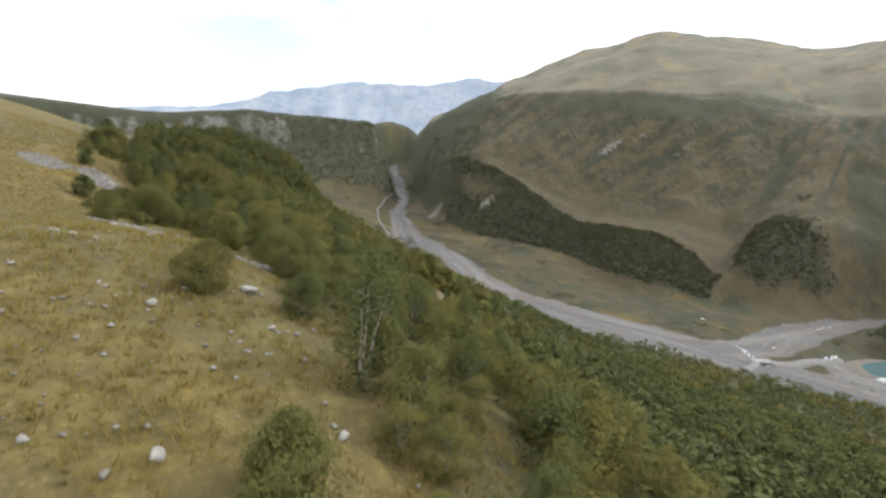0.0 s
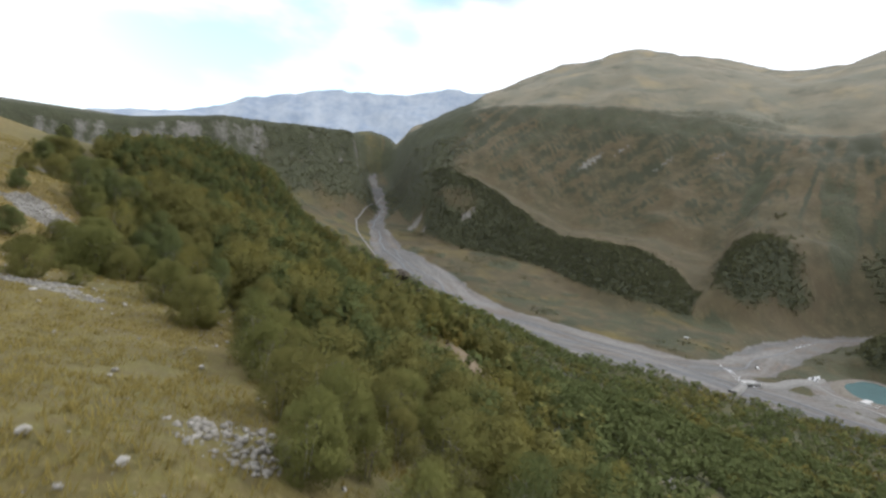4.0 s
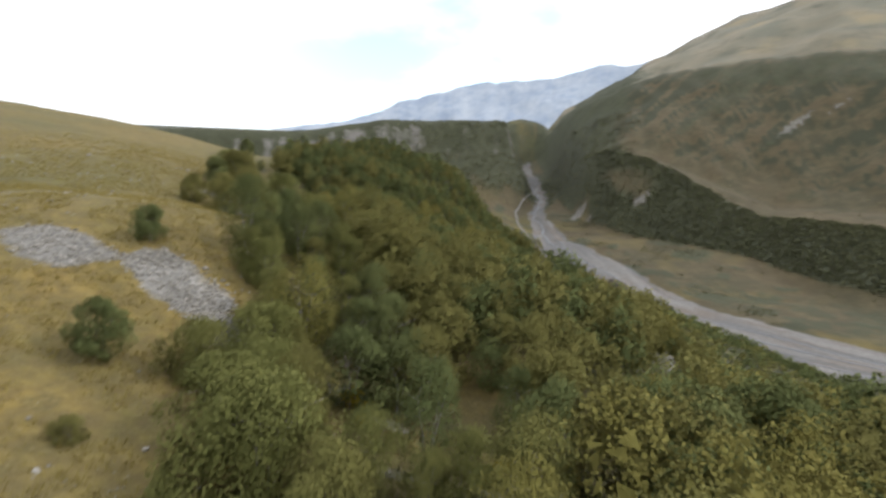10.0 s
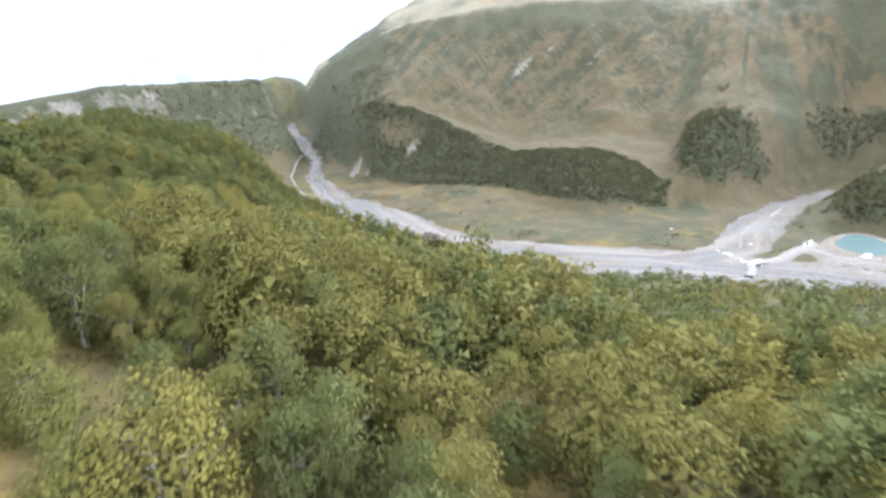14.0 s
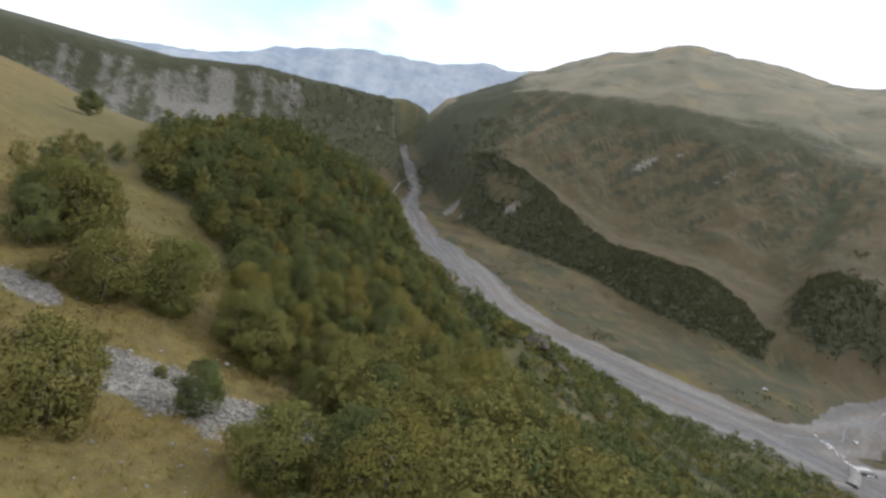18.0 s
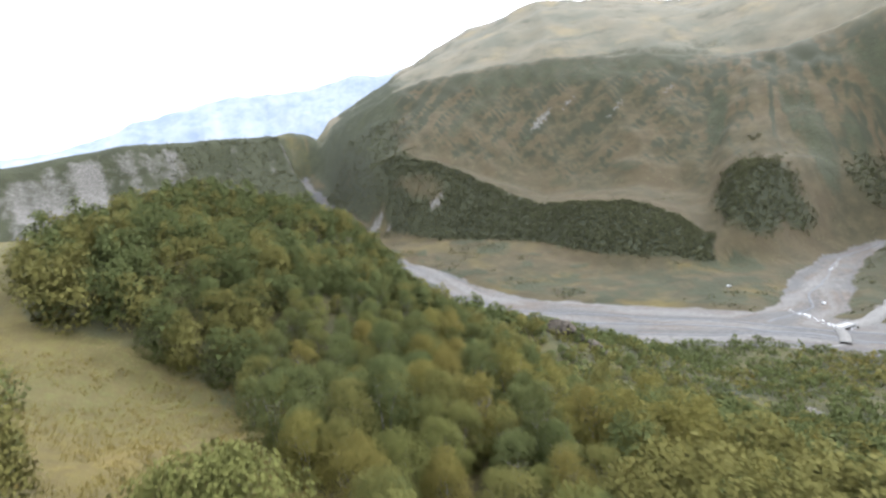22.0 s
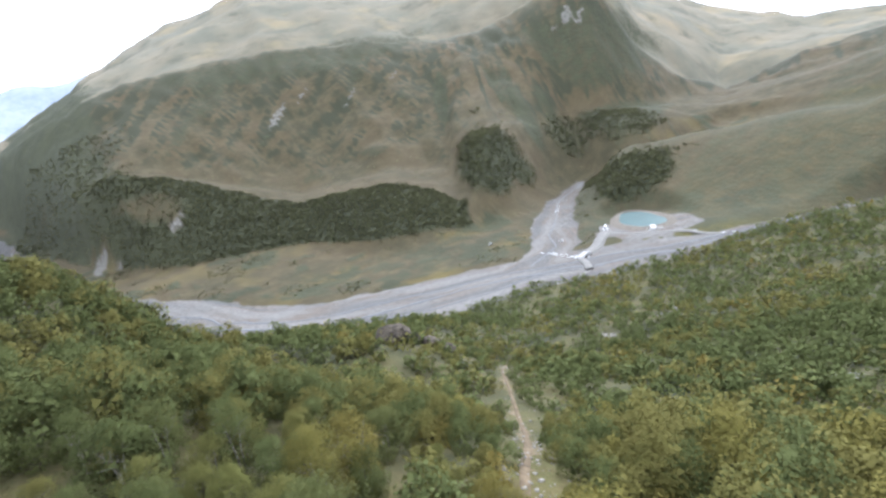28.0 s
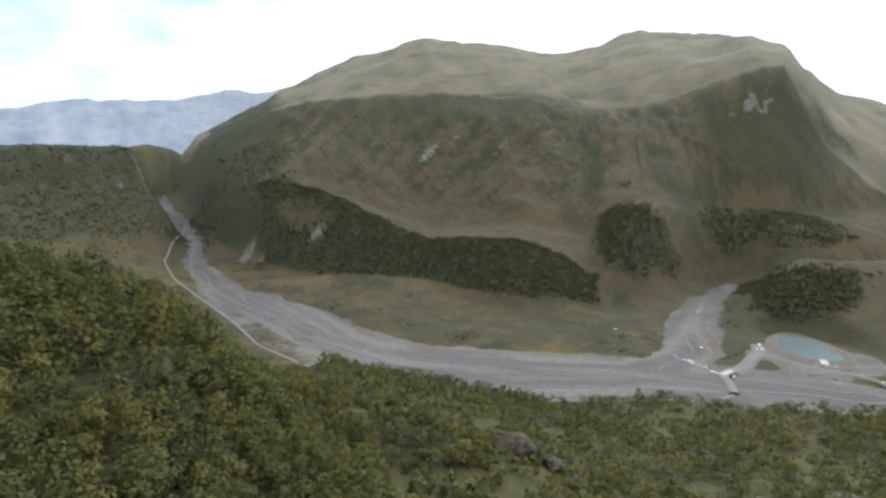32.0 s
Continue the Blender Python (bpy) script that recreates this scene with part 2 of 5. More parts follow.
RIGHT_HILL = [spot(50.6, -0.125, 575), spot(53.5, -0.08, 620), spot(58, -0.066, 640), spot(64.3, -0.068, 640), spot(72.1, -0.062, 610), spot(77, -0.07, 600), spot(90, 0.0, 640),
              spot(110, 0.1, 760)]


def soft(v, k):
    """Nothing below 0, the value itself above, rounded over k."""
    return k * np.log1p(np.exp(np.clip(v / k, -40, 40)))


# a low rock step where the near wood breaks off
SCARP = [(-31, 80), (-28.5, 88), (-26, 99), (-21, 111), (-15, 123)]


# swells and hollows of the near hillside: x, y, reach, rise
SWELLS = [(-74, 154, 50, -5.3), (34, 238, 50, -8.3), (-86, 130, 14, -5.6), (-62, 178, 14, -3.8), (34, 58, 34, -4.8), (-8, 82, 14, 4.2), (-44, 70, 14, -2.8), (-14, 226, 14, 4.4), (-20, 112, 14, 2.9),
          (-80, 172, 14, -4.2), (-104, 202, 34, 2.0), (-68, 76, 14, 3.0), (-20, 22, 14, 2.8), (16, 232, 14, -4.3), (-80, 100, 14, -1.4), (-20, 274, 14, -2.1), (-99, 157, 14, 2.4), (-68, 112, 9, -1.8)]


# the wooded knoll and the slope below it: rises every 16 m from west to east, in rows from south to north
KNOLL_X, KNOLL_Y = (-112, -96, -80, -64, -48, -32), (124, 142, 160, 178, 196, 214, 234)
KNOLL = ((0.0, 0.2, 0.8, -1.2, -0.5, -0.2), (-1.6, -1.0, -0.6, 0.2, 1.3, -0.8), (0.9, -1.3, 0.0, 0.7, 0.3, -1.0), (0.4, -2.7, 0.9, 0.8, -1.1, -0.2), (5.4, -2.5, 4.5, -0.9, -2.9, 0.6),
         (5.5, 5.0, 4.3, -5.3, -2.7, 6.3), (-0.5, 0.7, 3.1, 4.5, 5.7, 1.4))


def near_hill(x, y):
    """The grassy hillside under the flight, with its wooded knoll."""
    s, u, v = 0.55 * x + 0.83 * y, -0.83 * x + 0.55 * y, 0.88 * (x + 2) + 0.47 * (y - 8)
    z = 82.0 - 0.232 * soft(s - 50, 14) + 0.049 * soft(s - 130, 20) - 0.099 * soft(s - 260, 25)
    z = z + 0.146 * soft(u - 85, 9) - 0.097 * soft(u - 125, 10) + 0.0555 * u - 0.268 * soft(v - 3, 6) + 0.206 * soft(v - 50, 20)
    z = z + 3.4 * np.exp(-(((x + 9) / 20) ** 2 + ((y - 16) / 26) ** 2))
    z = z + 1.2 * step(120, 175, u) * step(420, 250, u)
    for cx, cy, reach, rise in SWELLS:
        z = z + rise * np.exp(-((x - cx) ** 2 + (y - cy) ** 2) / reach ** 2)
    d, _ = along(x, y, SCARP)
    off = np.interp(y, [p[1] for p in SCARP], [p[0] for p in SCARP]) - x
    z = z + np.where(off > 0, 1.6, -2.6) * step(0, 2.2, np.abs(off)) * step(15, 4, d) * step(74, 84, y)
    for cy, row in zip(KNOLL_Y, KNOLL):
        for cx, rise in zip(KNOLL_X, row):
            z = z + rise * np.exp(-((x - cx) ** 2 + (y - cy) ** 2) / 256.0)
    return z + 12.8 * np.exp(-(((x + 84) / 32) ** 2 + ((y - 183) / 55) ** 2))


GORGE_END = [(-700, 1690, 270), (-470, 1700, 300), (-340, 1715, 330), (-290, 1725, 322), (-245, 1735, 300), (-190, 1750, 310), (-60, 1800, 380)]


def height(x, y):
    """The lie of the land in metres above the river bed."""
    x, y = np.asarray(x, float), np.asarray(y, float)
    floor = np.interp(y, FLOOR_Y, FLOOR_Z)
    d, (w,) = along(x, y, RIVER)
    d2, (w2,) = along(x, y, STREAM)
    bed = np.minimum(d - w, d2 - w2)
    rise2 = 0.075 * np.clip(np.hypot(x - 196, y - 415) - 60, 0, 900) * step(190, 240, x) * step(400, 450, y + 0.3 * (x - 240))
    west = step(620, 760, y) * step(0, -60, x + 0.45 * (y - 760) * 0.28 + 92)
    base = floor + rise2 + 2.2 * step(0, 10, bed) + 0.05 * np.clip(bed - 8, 0, 300) + 0.26 * west * np.clip(bed - 20, 0, 120) + 0.35 * rough(x, y, 16, 3)
    near = near_hill(x, y) - 0.62 * soft(y - 236 - 0.1 * (x + 80), 12) * step(-30, -75, x) + 0.9 * rough(x, y, 26, 11, 4) + 0.25 * rough(x, y, 5, 12, 3)
    far = far_side(x, y)
    right = ridge(x, y, RIGHT_HILL, 0.6, 40) + 4 * rough(x, y, 70, 27)
    inside = -signed(x, y, PLATEAU) + 16 * rough(x, y, 90, 30, 3)
    top = np.interp(x, (-2500, -900, -600, -370, -214, 0), (100, 140, 170, 226, 262, 268)) + 4 * rough(x, y, 120, 28)
    cliff = np.interp(inside, (-320, -130, -34, -6, 14, 60, 4000), (-360, -156, -78, -20, -3, 0, 30))
    cliff = cliff + 10 * rough(x * 1.4, y * 0.8, 42, 29, 4) * step(20, -10, inside) * step(-300, -30, inside)
    shut = ridge(x, y, GORGE_END, 0.75, 15) + 10 * rough(x, y, 80, 33, 4)
    land = blend(6, base, near, far, right, top + cliff, shut)
    # the river's trench stays open between the far hills
    wide = np.where(d2 - w2 < d - w, 70, 22 + np.clip(0.09 * (y - 620), 0, 45))
    open_ = np.maximum(step(2, wide, bed), step(1590, 1660, y))
    z = base * (1 - open_) + land * open_
    # level ground round the pond and the parked cars
    pond = np.sqrt(((x - 330) * 0.61 + (y - 392) * 0.79) ** 2 / 70 ** 2 + ((x - 330) * 0.79 - (y - 392) * 0.61) ** 2 / 45 ** 2)
    return z + (4.0 - z) * step(1.15, 0.85, pond)


def signed(x, y, line):
    """Distance to the far side of an open polyline, less than nothing on its left (west) side."""
    d, _ = along(x, y, [(p[0], p[1]) for p in line])
    poly = list(line) + [(-4000, 2300), (-4000, 760)]
    inside = np.zeros(np.shape(x), bool)
    for (x1, y1), (x2, y2) in zip(poly, poly[1:] + poly[:1]):
        cross = ((y1 > y) != (y2 > y)) & (x < (x2 - x1) * (y - y1) / ((y2 - y1) if y2 != y1 else 1e-9) + x1)
        inside ^= cross
    return np.where(inside, -d, d)


# ---- materials ----
class Nodes:
    """A small helper to write a node material line by line."""

    def __init__(self, name):
        self.mat = bpy.data.materials.new(name)
        self.mat.use_nodes = True
        self.t = self.mat.node_tree
        self.bsdf = self.t.nodes["Principled BSDF"]
        self.bsdf.inputs["Specular IOR Level"].default_value = 0.25

    def n(self, kind, **values):
        node = self.t.nodes.new("ShaderNode" + kind)
        for key, value in values.items():
            node.inputs[key.replace("_", " ")].default_value = value
        return node

    def join(self, a, b):
        self.t.links.new(a, b)

    def noise(self, scale, detail=4, rough_=0.55, where=None):
        node = self.n("TexNoise", Scale=scale, Detail=detail, Roughness=rough_)
        if where is None:
            where = self.n("NewGeometry").outputs["Position"]
        self.join(where, node.inputs["Vector"])
        return node.outputs["Fac"]

    def ramp(self, fac, *stops):
        node = self.n("ValToRGB")
        el = node.color_ramp.elements
        while len(el) < len(stops):
            el.new(0.5)
        for e, (p, c) in zip(el, stops):
            e.position = p
            e.color = (c, c, c, 1) if isinstance(c, (int, float)) else (*c, 1)
        self.join(fac, node.inputs["Fac"])
        return node.outputs["Color"]

    def mix(self, fac, a, b, how="MIX"):
        node = self.n("Mix")
        node.data_type, node.blend_type = "RGBA", how
        for value, key in ((fac, "Factor"), (a, "A"), (b, "B")):
            spots = [i for i in node.inputs if i.name == key and (i.type == "RGBA" or key == "Factor" and i.type == "VALUE")]
            if isinstance(value, bpy.types.NodeSocket):
                self.join(value, spots[0])
            elif isinstance(value, (int, float)):
                spots[0].default_value = value if key == "Factor" else (value, value, value, 1)
            else:
                spots[0].default_value = (*value, 1)
        return [o for o in node.outputs if o.type == "RGBA"][0]

    def math(self, how, a, b=0.0):
        node = self.n("Math")
        node.operation = how
        for k, value in enumerate((a, b)):
            if isinstance(value, bpy.types.NodeSocket):
                self.join(value, node.inputs[k])
            else:
                node.inputs[k].default_value = value
        return node.outputs[0]

    def attr(self, name):
        node = self.n("Attribute")
        node.attribute_name = name
        return node.outputs["Fac"]

    def bump(self, fac, strength, distance):
        node = self.n("Bump", Strength=strength, Distance=distance)
        self.join(fac, node.inputs["Height"])
        self.join(node.outputs["Normal"], self.bsdf.inputs["Normal"])

    def done(self, colour, roughness=0.9):
        if isinstance(colour, bpy.types.NodeSocket):
            self.join(colour, self.bsdf.inputs["Base Color"])
        else:
            self.bsdf.inputs["Base Color"].default_value = (*colour, 1)
        self.bsdf.inputs["Roughness"].default_value = roughness
        return self.mat


def ground_material():
    m = Nodes("hillside turf, gravel and rock")
    fine, mid, big, huge = m.noise(1.7, 5), m.noise(0.23, 5), m.noise(0.045, 5), m.noise(0.011, 5)
    gold = m.mix(m.ramp(mid, (0.35, 0), (0.65, 1)), (0.239, 0.167, 0.048), (0.174, 0.137, 0.04))
    green = m.mix(m.ramp(mid, (0.35, 0), (0.65, 1)), (0.078, 0.09, 0.028), (0.129, 0.124, 0.044))
    turf = m.mix(m.math("ADD", m.attr("green"), m.math("MULTIPLY", m.math("SUBTRACT", big, 0.5), 1.2)), gold, green)
    turf = m.mix(m.ramp(m.noise(0.7, 6, 0.7), (0.38, 0.75), (0.6, 0)), turf, m.mix(mid, (0.074, 0.065, 0.026), (0.109, 0.091, 0.039)))
    turf = m.mix(m.ramp(m.noise(5.0, 4, 0.7), (0.52, 0), (0.68, 0.5)), turf, (0.296, 0.235, 0.113))
    turf = m.mix(m.ramp(fine, (0.3, 0.7), (0.62, 0)), turf, m.mix(mid, (0.087, 0.065, 0.026), (0.139, 0.104, 0.044)))
    brown = m.mix(m.ramp(huge, (0.4, 0), (0.6, 1)), (0.083, 0.065, 0.036), (0.064, 0.057, 0.032))
    brown = m.mix(m.ramp(m.noise(0.06, 6, 0.65), (0.42, 0), (0.66, 0.6)), brown, (0.121, 0.101, 0.055))
    streak = m.attr("streak")
    brown = m.mix(m.ramp(m.math("ADD", streak, m.math("MULTIPLY", m.math("SUBTRACT", big, 0.5), 0.9)), (0.35, 0), (0.69, 1)), brown, (0.049, 0.051, 0.03))
    # the peaks' haze is painted in: paler, greyer colours above the ridge
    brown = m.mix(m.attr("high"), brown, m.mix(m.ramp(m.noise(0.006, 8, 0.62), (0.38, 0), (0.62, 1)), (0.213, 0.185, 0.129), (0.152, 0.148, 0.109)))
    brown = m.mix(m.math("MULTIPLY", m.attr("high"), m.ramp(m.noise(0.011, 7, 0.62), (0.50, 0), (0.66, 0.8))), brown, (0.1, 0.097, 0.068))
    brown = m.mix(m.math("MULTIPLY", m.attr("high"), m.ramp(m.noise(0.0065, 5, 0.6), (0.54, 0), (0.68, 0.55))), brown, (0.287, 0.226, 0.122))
    grit = m.math("SUBTRACT", m.noise(0.55, 5, 0.65), 0.5)
    coarse = m.math("SUBTRACT", m.noise(0.09, 6, 0.65), 0.5)

    def edged(name, k, lo=0.42, hi=0.58):
        """A cover's share with its border broken up by noise."""
        return m.ramp(m.math("ADD", m.attr(name), m.math("ADD", m.math("MULTIPLY", coarse, k), m.math("MULTIPLY", grit, 0.5 * k))), (lo, 0), (hi, 1))

    col = m.mix(m.attr("heath"), turf, brown)
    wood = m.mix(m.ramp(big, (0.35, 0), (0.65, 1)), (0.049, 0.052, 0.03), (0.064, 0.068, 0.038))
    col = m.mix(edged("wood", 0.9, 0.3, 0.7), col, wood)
    rocky = m.mix(m.ramp(m.noise(0.35, 6), (0.35, 0), (0.7, 1)), (0.144, 0.135, 0.117), (0.248, 0.235, 0.211))
    chips = m.n("TexVoronoi", Scale=4.5)
    m.join(m.n("NewGeometry").outputs["Position"], chips.inputs["Vector"])
    rocky = m.mix(1.0, rocky, m.ramp(chips.outputs["Color"], (0.1, 0.55), (0.9, 1.35)), "MULTIPLY")
    col = m.mix(edged("rock", 0.8, 0.35, 0.65), col, rocky)
    col = m.mix(edged("path", 0.5), col, m.mix(fine, (0.178, 0.134, 0.082), (0.24, 0.188, 0.122)))
    stones = m.ramp(m.noise(2.4, 6, 0.7), (0.35, 0.72), (0.65, 1.15))
    grav = m.mix(m.ramp(m.noise(0.022, 5), (0.42, 0), (0.60, 1)), (0.19, 0.181, 0.167), (0.17, 0.144, 0.12))
    grav = m.mix(m.ramp(m.attr("braid"), (0.30, 0.75), (0.48, 0)), grav, (0.135, 0.133, 0.129))
    grav = m.mix(m.ramp(m.attr("braid"), (0.58, 0), (0.80, 0.7)), grav, (0.235, 0.224, 0.207))
    grav = m.mix(m.ramp(m.noise(0.16, 5, 0.7), (0.52, 0), (0.70, 0.5)), grav, (0.148, 0.144, 0.139))
    grav = m.mix(1.0, grav, m.ramp(m.noise(0.3, 7, 0.72), (0.36, 0.72), (0.62, 1.12)), "MULTIPLY")
    grav = m.mix(1.0, grav, stones, "MULTIPLY")
    col = m.mix(edged("gravel", 1.1, 0.36, 0.62), col, grav)
    crowns = m.math("MULTIPLY", m.math("MULTIPLY", m.mix(0.5, m.noise(0.22, 3), m.noise(0.06, 5)), m.attr("far")), 30.0)
    m.bump(m.math("ADD", m.mix(0.5, fine, m.noise(6.0, 3)), crowns), 0.6, 0.25)
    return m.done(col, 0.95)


def leaf_material(name, dark, light, tint, rounded=True):
    m = Nodes(name)
    info = m.n("ObjectInfo").outputs["Random"]
    geo = m.n("NewGeometry")
    isle = geo.outputs["Random Per Island"]
    col = m.mix(isle, dark, light)
    col = m.mix(m.ramp(info, (0.25, 0), (1.0, 0.75)), col, tint)
    col = m.mix(m.ramp(m.noise(0.5, 2), (0.35, 0.35), (0.65, 0)), col, tuple(c * 0.85 for c in dark))
    m.bsdf.inputs["Specular IOR Level"].default_value = 0.06
    out = m.done(col, 0.75)
    thin = m.n("BsdfTranslucent")
    m.join(col, thin.inputs["Color"])
    if rounded:
        # leaves take the light as the rounded clump that they belong to
        way = m.n("Attribute")
        way.attribute_name = "way"
        turn = m.n("VectorTransform")
        turn.vector_type, turn.convert_from, turn.convert_to = "NORMAL", "OBJECT", "WORLD"
        m.join(way.outputs["Vector"], turn.inputs[0])
        m.join(turn.outputs[0], m.bsdf.inputs["Normal"])
        m.join(turn.outputs[0], thin.inputs["Normal"])
    both = m.n("MixShader")
    both.inputs[0].default_value = 0.45
    m.join(m.bsdf.outputs[0], both.inputs[1])
    m.join(thin.outputs[0], both.inputs[2])
    m.join(both.outputs[0], m.t.nodes["Material Output"].inputs["Surface"])
    return out


def bark_material():
    m = Nodes("pale birch bark")
    col = m.mix(m.ramp(m.noise(3.0, 4), (0.45, 0), (0.6, 1)), (0.36, 0.33, 0.28), (0.10, 0.085, 0.07))
    return m.done(col, 0.9)


def stone_material():
    m = Nodes("pale weathered stone")
    info = m.n("ObjectInfo").outputs["Random"]
    isle = m.n("NewGeometry").outputs["Random Per Island"]
    col = m.mix(isle, (0.21, 0.195, 0.17), (0.40, 0.38, 0.345))
    col = m.mix(m.math("MULTIPLY", info, 0.35), col, (0.30, 0.27, 0.22))
    col = m.mix(m.ramp(m.noise(5.0, 5), (0.4, 0.4), (0.6, 0)), col, (0.13, 0.12, 0.09))
    m.bump(m.noise(9.0, 5), 0.6, 0.05)
    return m.done(col, 0.95)


def crag_material():
    m = Nodes("dark lichened crag")
    col = m.mix(m.ramp(m.noise(0.5, 6, 0.65), (0.38, 0), (0.62, 1)), (0.048, 0.04, 0.031), (0.13, 0.108, 0.082))
    m.bump(m.noise(0.9, 6), 1.0, 0.6)
    return m.done(col, 0.95)


GROUND = ground_material()
LEAF = leaf_material("birch leaves", (0.205, 0.212, 0.066), (0.285, 0.285, 0.09), (0.285, 0.247, 0.08))
LEAF_DARK = leaf_material("willow and alder leaves", (0.15, 0.178, 0.066), (0.212, 0.24, 0.088), (0.215, 0.222, 0.078))
LEAF_OLIVE = leaf_material("yellowing birch leaves", (0.26, 0.238, 0.066), (0.345, 0.308, 0.09), (0.335, 0.26, 0.076))
LEAF_FAR = leaf_material("distant woodland leaves", (0.15, 0.158, 0.08), (0.19, 0.196, 0.10), (0.18, 0.168, 0.086))
STRAW = leaf_material("dry autumn grass blades", (0.25, 0.19, 0.062), (0.36, 0.28, 0.095), (0.24, 0.21, 0.065), rounded=False)
LEAF_YELLOW = leaf_material("yellowed autumn leaves", (0.40, 0.29, 0.02), (0.52, 0.39, 0.035), (0.40, 0.31, 0.035))
BARK = bark_material()
STONE = stone_material()
CRAG = crag_material()


# ---- meshes ----
def raw_mesh(name, verts, faces, material, smooth=False):
    me = bpy.data.meshes.new(name)
    me.from_pydata([tuple(v) for v in verts], [], [tuple(f) for f in faces])
    me.materials.append(material)
    if smooth:
        me.shade_smooth()
    return me


def part(name, mesh, parent, label="", at=None):
    """Links a mesh as one part under a thing."""
    ob = new(name, mesh)
    ob.parent = parent
    if at is not None:
        ob.matrix_basis = at
    return tagged(ob, label) if label else ob


def set_way(me, ways):
    """Gives a mesh the direction in which each corner's clump bulges."""
    me.attributes.new("way", "FLOAT_VECTOR", "POINT").data.foreach_set("vector", np.asarray(ways, np.float32).ravel())


def unit(v):
    return v / (np.linalg.norm(v, axis=-1, keepdims=True) + 1e-9)


def girth(u):
    """A crown's half width, 0 to 1, from its lowest twigs (u = 0) to its tip (u = 1)."""
    return np.clip(np.sin(math.pi * np.clip(u, 0.03, 0.98) ** 0.8), 0, 1) ** 0.55


def crown_cloud(seed, tall, wide, clumps, leaves, size, low=0.1, inner=30, spray=1.0):
    """A leafy crown: clumps of single-triangle leaves outside, coarser shaded sprays within; corners, triangles and bulge directions."""
    rng = np.random.default_rng(seed)
    foot, high = low * tall, tall * (1 - low)
    u = rng.beta(1.2, 1.1, clumps)
    a = rng.uniform(0, 2 * math.pi, clumps)
    lobes = 1 + 0.18 * np.sin(2 * a + seed) + 0.14 * np.sin(3 * a + 2 * seed + 4 * u)
    reach = 0.5 * wide * girth(u) * rng.uniform(0.50, 0.95, clumps) * lobes
    mids = np.stack([reach * np.cos(a), reach * np.sin(a), foot + high * np.clip(u, 0.06, 0.93)], 1)
    axis = np.array((0, 0, foot + 0.35 * high))
    out = unit((mids - axis) * (1, 1, 0.8))
    ball = wide * rng.uniform(0.13, 0.22, clumps)
    k = np.repeat(np.arange(clumps), leaves)
    d = unit(rng.normal(size=(len(k), 3)) + 0.6 * out[k])
    p = mids[k] + d * (ball[k] * rng.uniform(0.6, 1.12, len(k)))[:, None]
    way = unit(0.7 * d + 0.5 * out[k] + (0, 0, 0.3))
    s = size * rng.uniform(0.65, 1.4, len(k))
    # sprays within
    v2 = rng.uniform(0.08, 0.88, inner)
    a2 = rng.uniform(0, 2 * math.pi, inner)
    r2 = 0.5 * wide * girth(v2) * rng.uniform(0.2, 0.62, inner)
    p2 = np.stack([r2 * np.cos(a2), r2 * np.sin(a2), foot + high * v2], 1)
    p, s = np.vstack([p, p2]), np.concatenate([s, spray * wide * rng.uniform(0.05, 0.10, inner)])
    way = np.vstack([way, unit((p2 - axis) * (1, 1, 0.8) + (0, 0, 0.2))])
    face = unit(way + 0.7 * rng.normal(size=way.shape))
    s1 = unit(np.cross(face, rng.normal(size=way.shape)))
    s2, s = np.cross(face, s1), s[:, None]
    v = np.stack([p - s1 * s - s2 * s * 0.6, p + s1 * s - s2 * s * 0.6, p + s2 * s], 1).reshape(-1, 3)
    return v, np.arange(len(v)).reshape(-1, 3), np.repeat(way, 3, axis=0)


def limb(p, q, r0, r1, verts, faces, sides=5):
    p, q = np.array(p, float), np.array(q, float)
    w = (q - p) / (np.linalg.norm(q - p) + 1e-9)
    a = np.cross(w, (0.3, 0.9, 0.1))
    a /= np.linalg.norm(a)
    b = np.cross(w, a)
    k = len(verts)
    for c, r in ((p, r0), (q, r1)):
        for i in range(sides):
            t = 2 * math.pi * i / sides
            verts.append(c + r * (a * math.cos(t) + b * math.sin(t)))
    for i in range(sides):
        j = (i + 1) % sides
        faces.append((k + i, k + j, k + sides + j, k + sides + i))


def tree_meshes(seed, tall, wide, clumps, leaves, size, stems=3, leaf=None, low=0.16):
    """A several-stemmed mountain birch: bark mesh and crown mesh, foot at the origin."""
    rng = np.random.default_rng(seed)
    bv, bf = [], []
    for s in range(stems):
        a = 2 * math.pi * (s + rng.uniform(0, 0.6)) / stems
        lean = rng.uniform(0.10, 0.26) * wide
        foot = np.array((0.12 * math.cos(a), 0.12 * math.sin(a), -0.5))
        knee = np.array((lean * 0.4 * math.cos(a), lean * 0.4 * math.sin(a), tall * 0.42))
        top = np.array((lean * math.cos(a), lean * math.sin(a), tall * rng.uniform(0.66, 0.82)))
        r = 0.012 * tall
        limb(foot, knee, r, r * 0.65, bv, bf)
        limb(knee, top, r * 0.65, r * 0.15, bv, bf)
        for _ in range(5):
            t = rng.uniform(0.2, 0.9)
            base = knee * (1 - t) + top * t
            b = rng.uniform(0, 2 * math.pi)
            tip = base + np.array((math.cos(b), math.sin(b), rng.uniform(0.15, 0.7))) * wide * rng.uniform(0.14, 0.30)
            limb(base, tip, r * 0.3, r * 0.08, bv, bf, 4)
    v, t, ways = crown_cloud(seed, tall, wide, clumps, leaves, size, low, 260, 0.38)
    me = raw_mesh("crown", v.tolist(), t.tolist(), leaf or LEAF)
    set_way(me, ways)
    return raw_mesh("bark", bv, bf, BARK), me


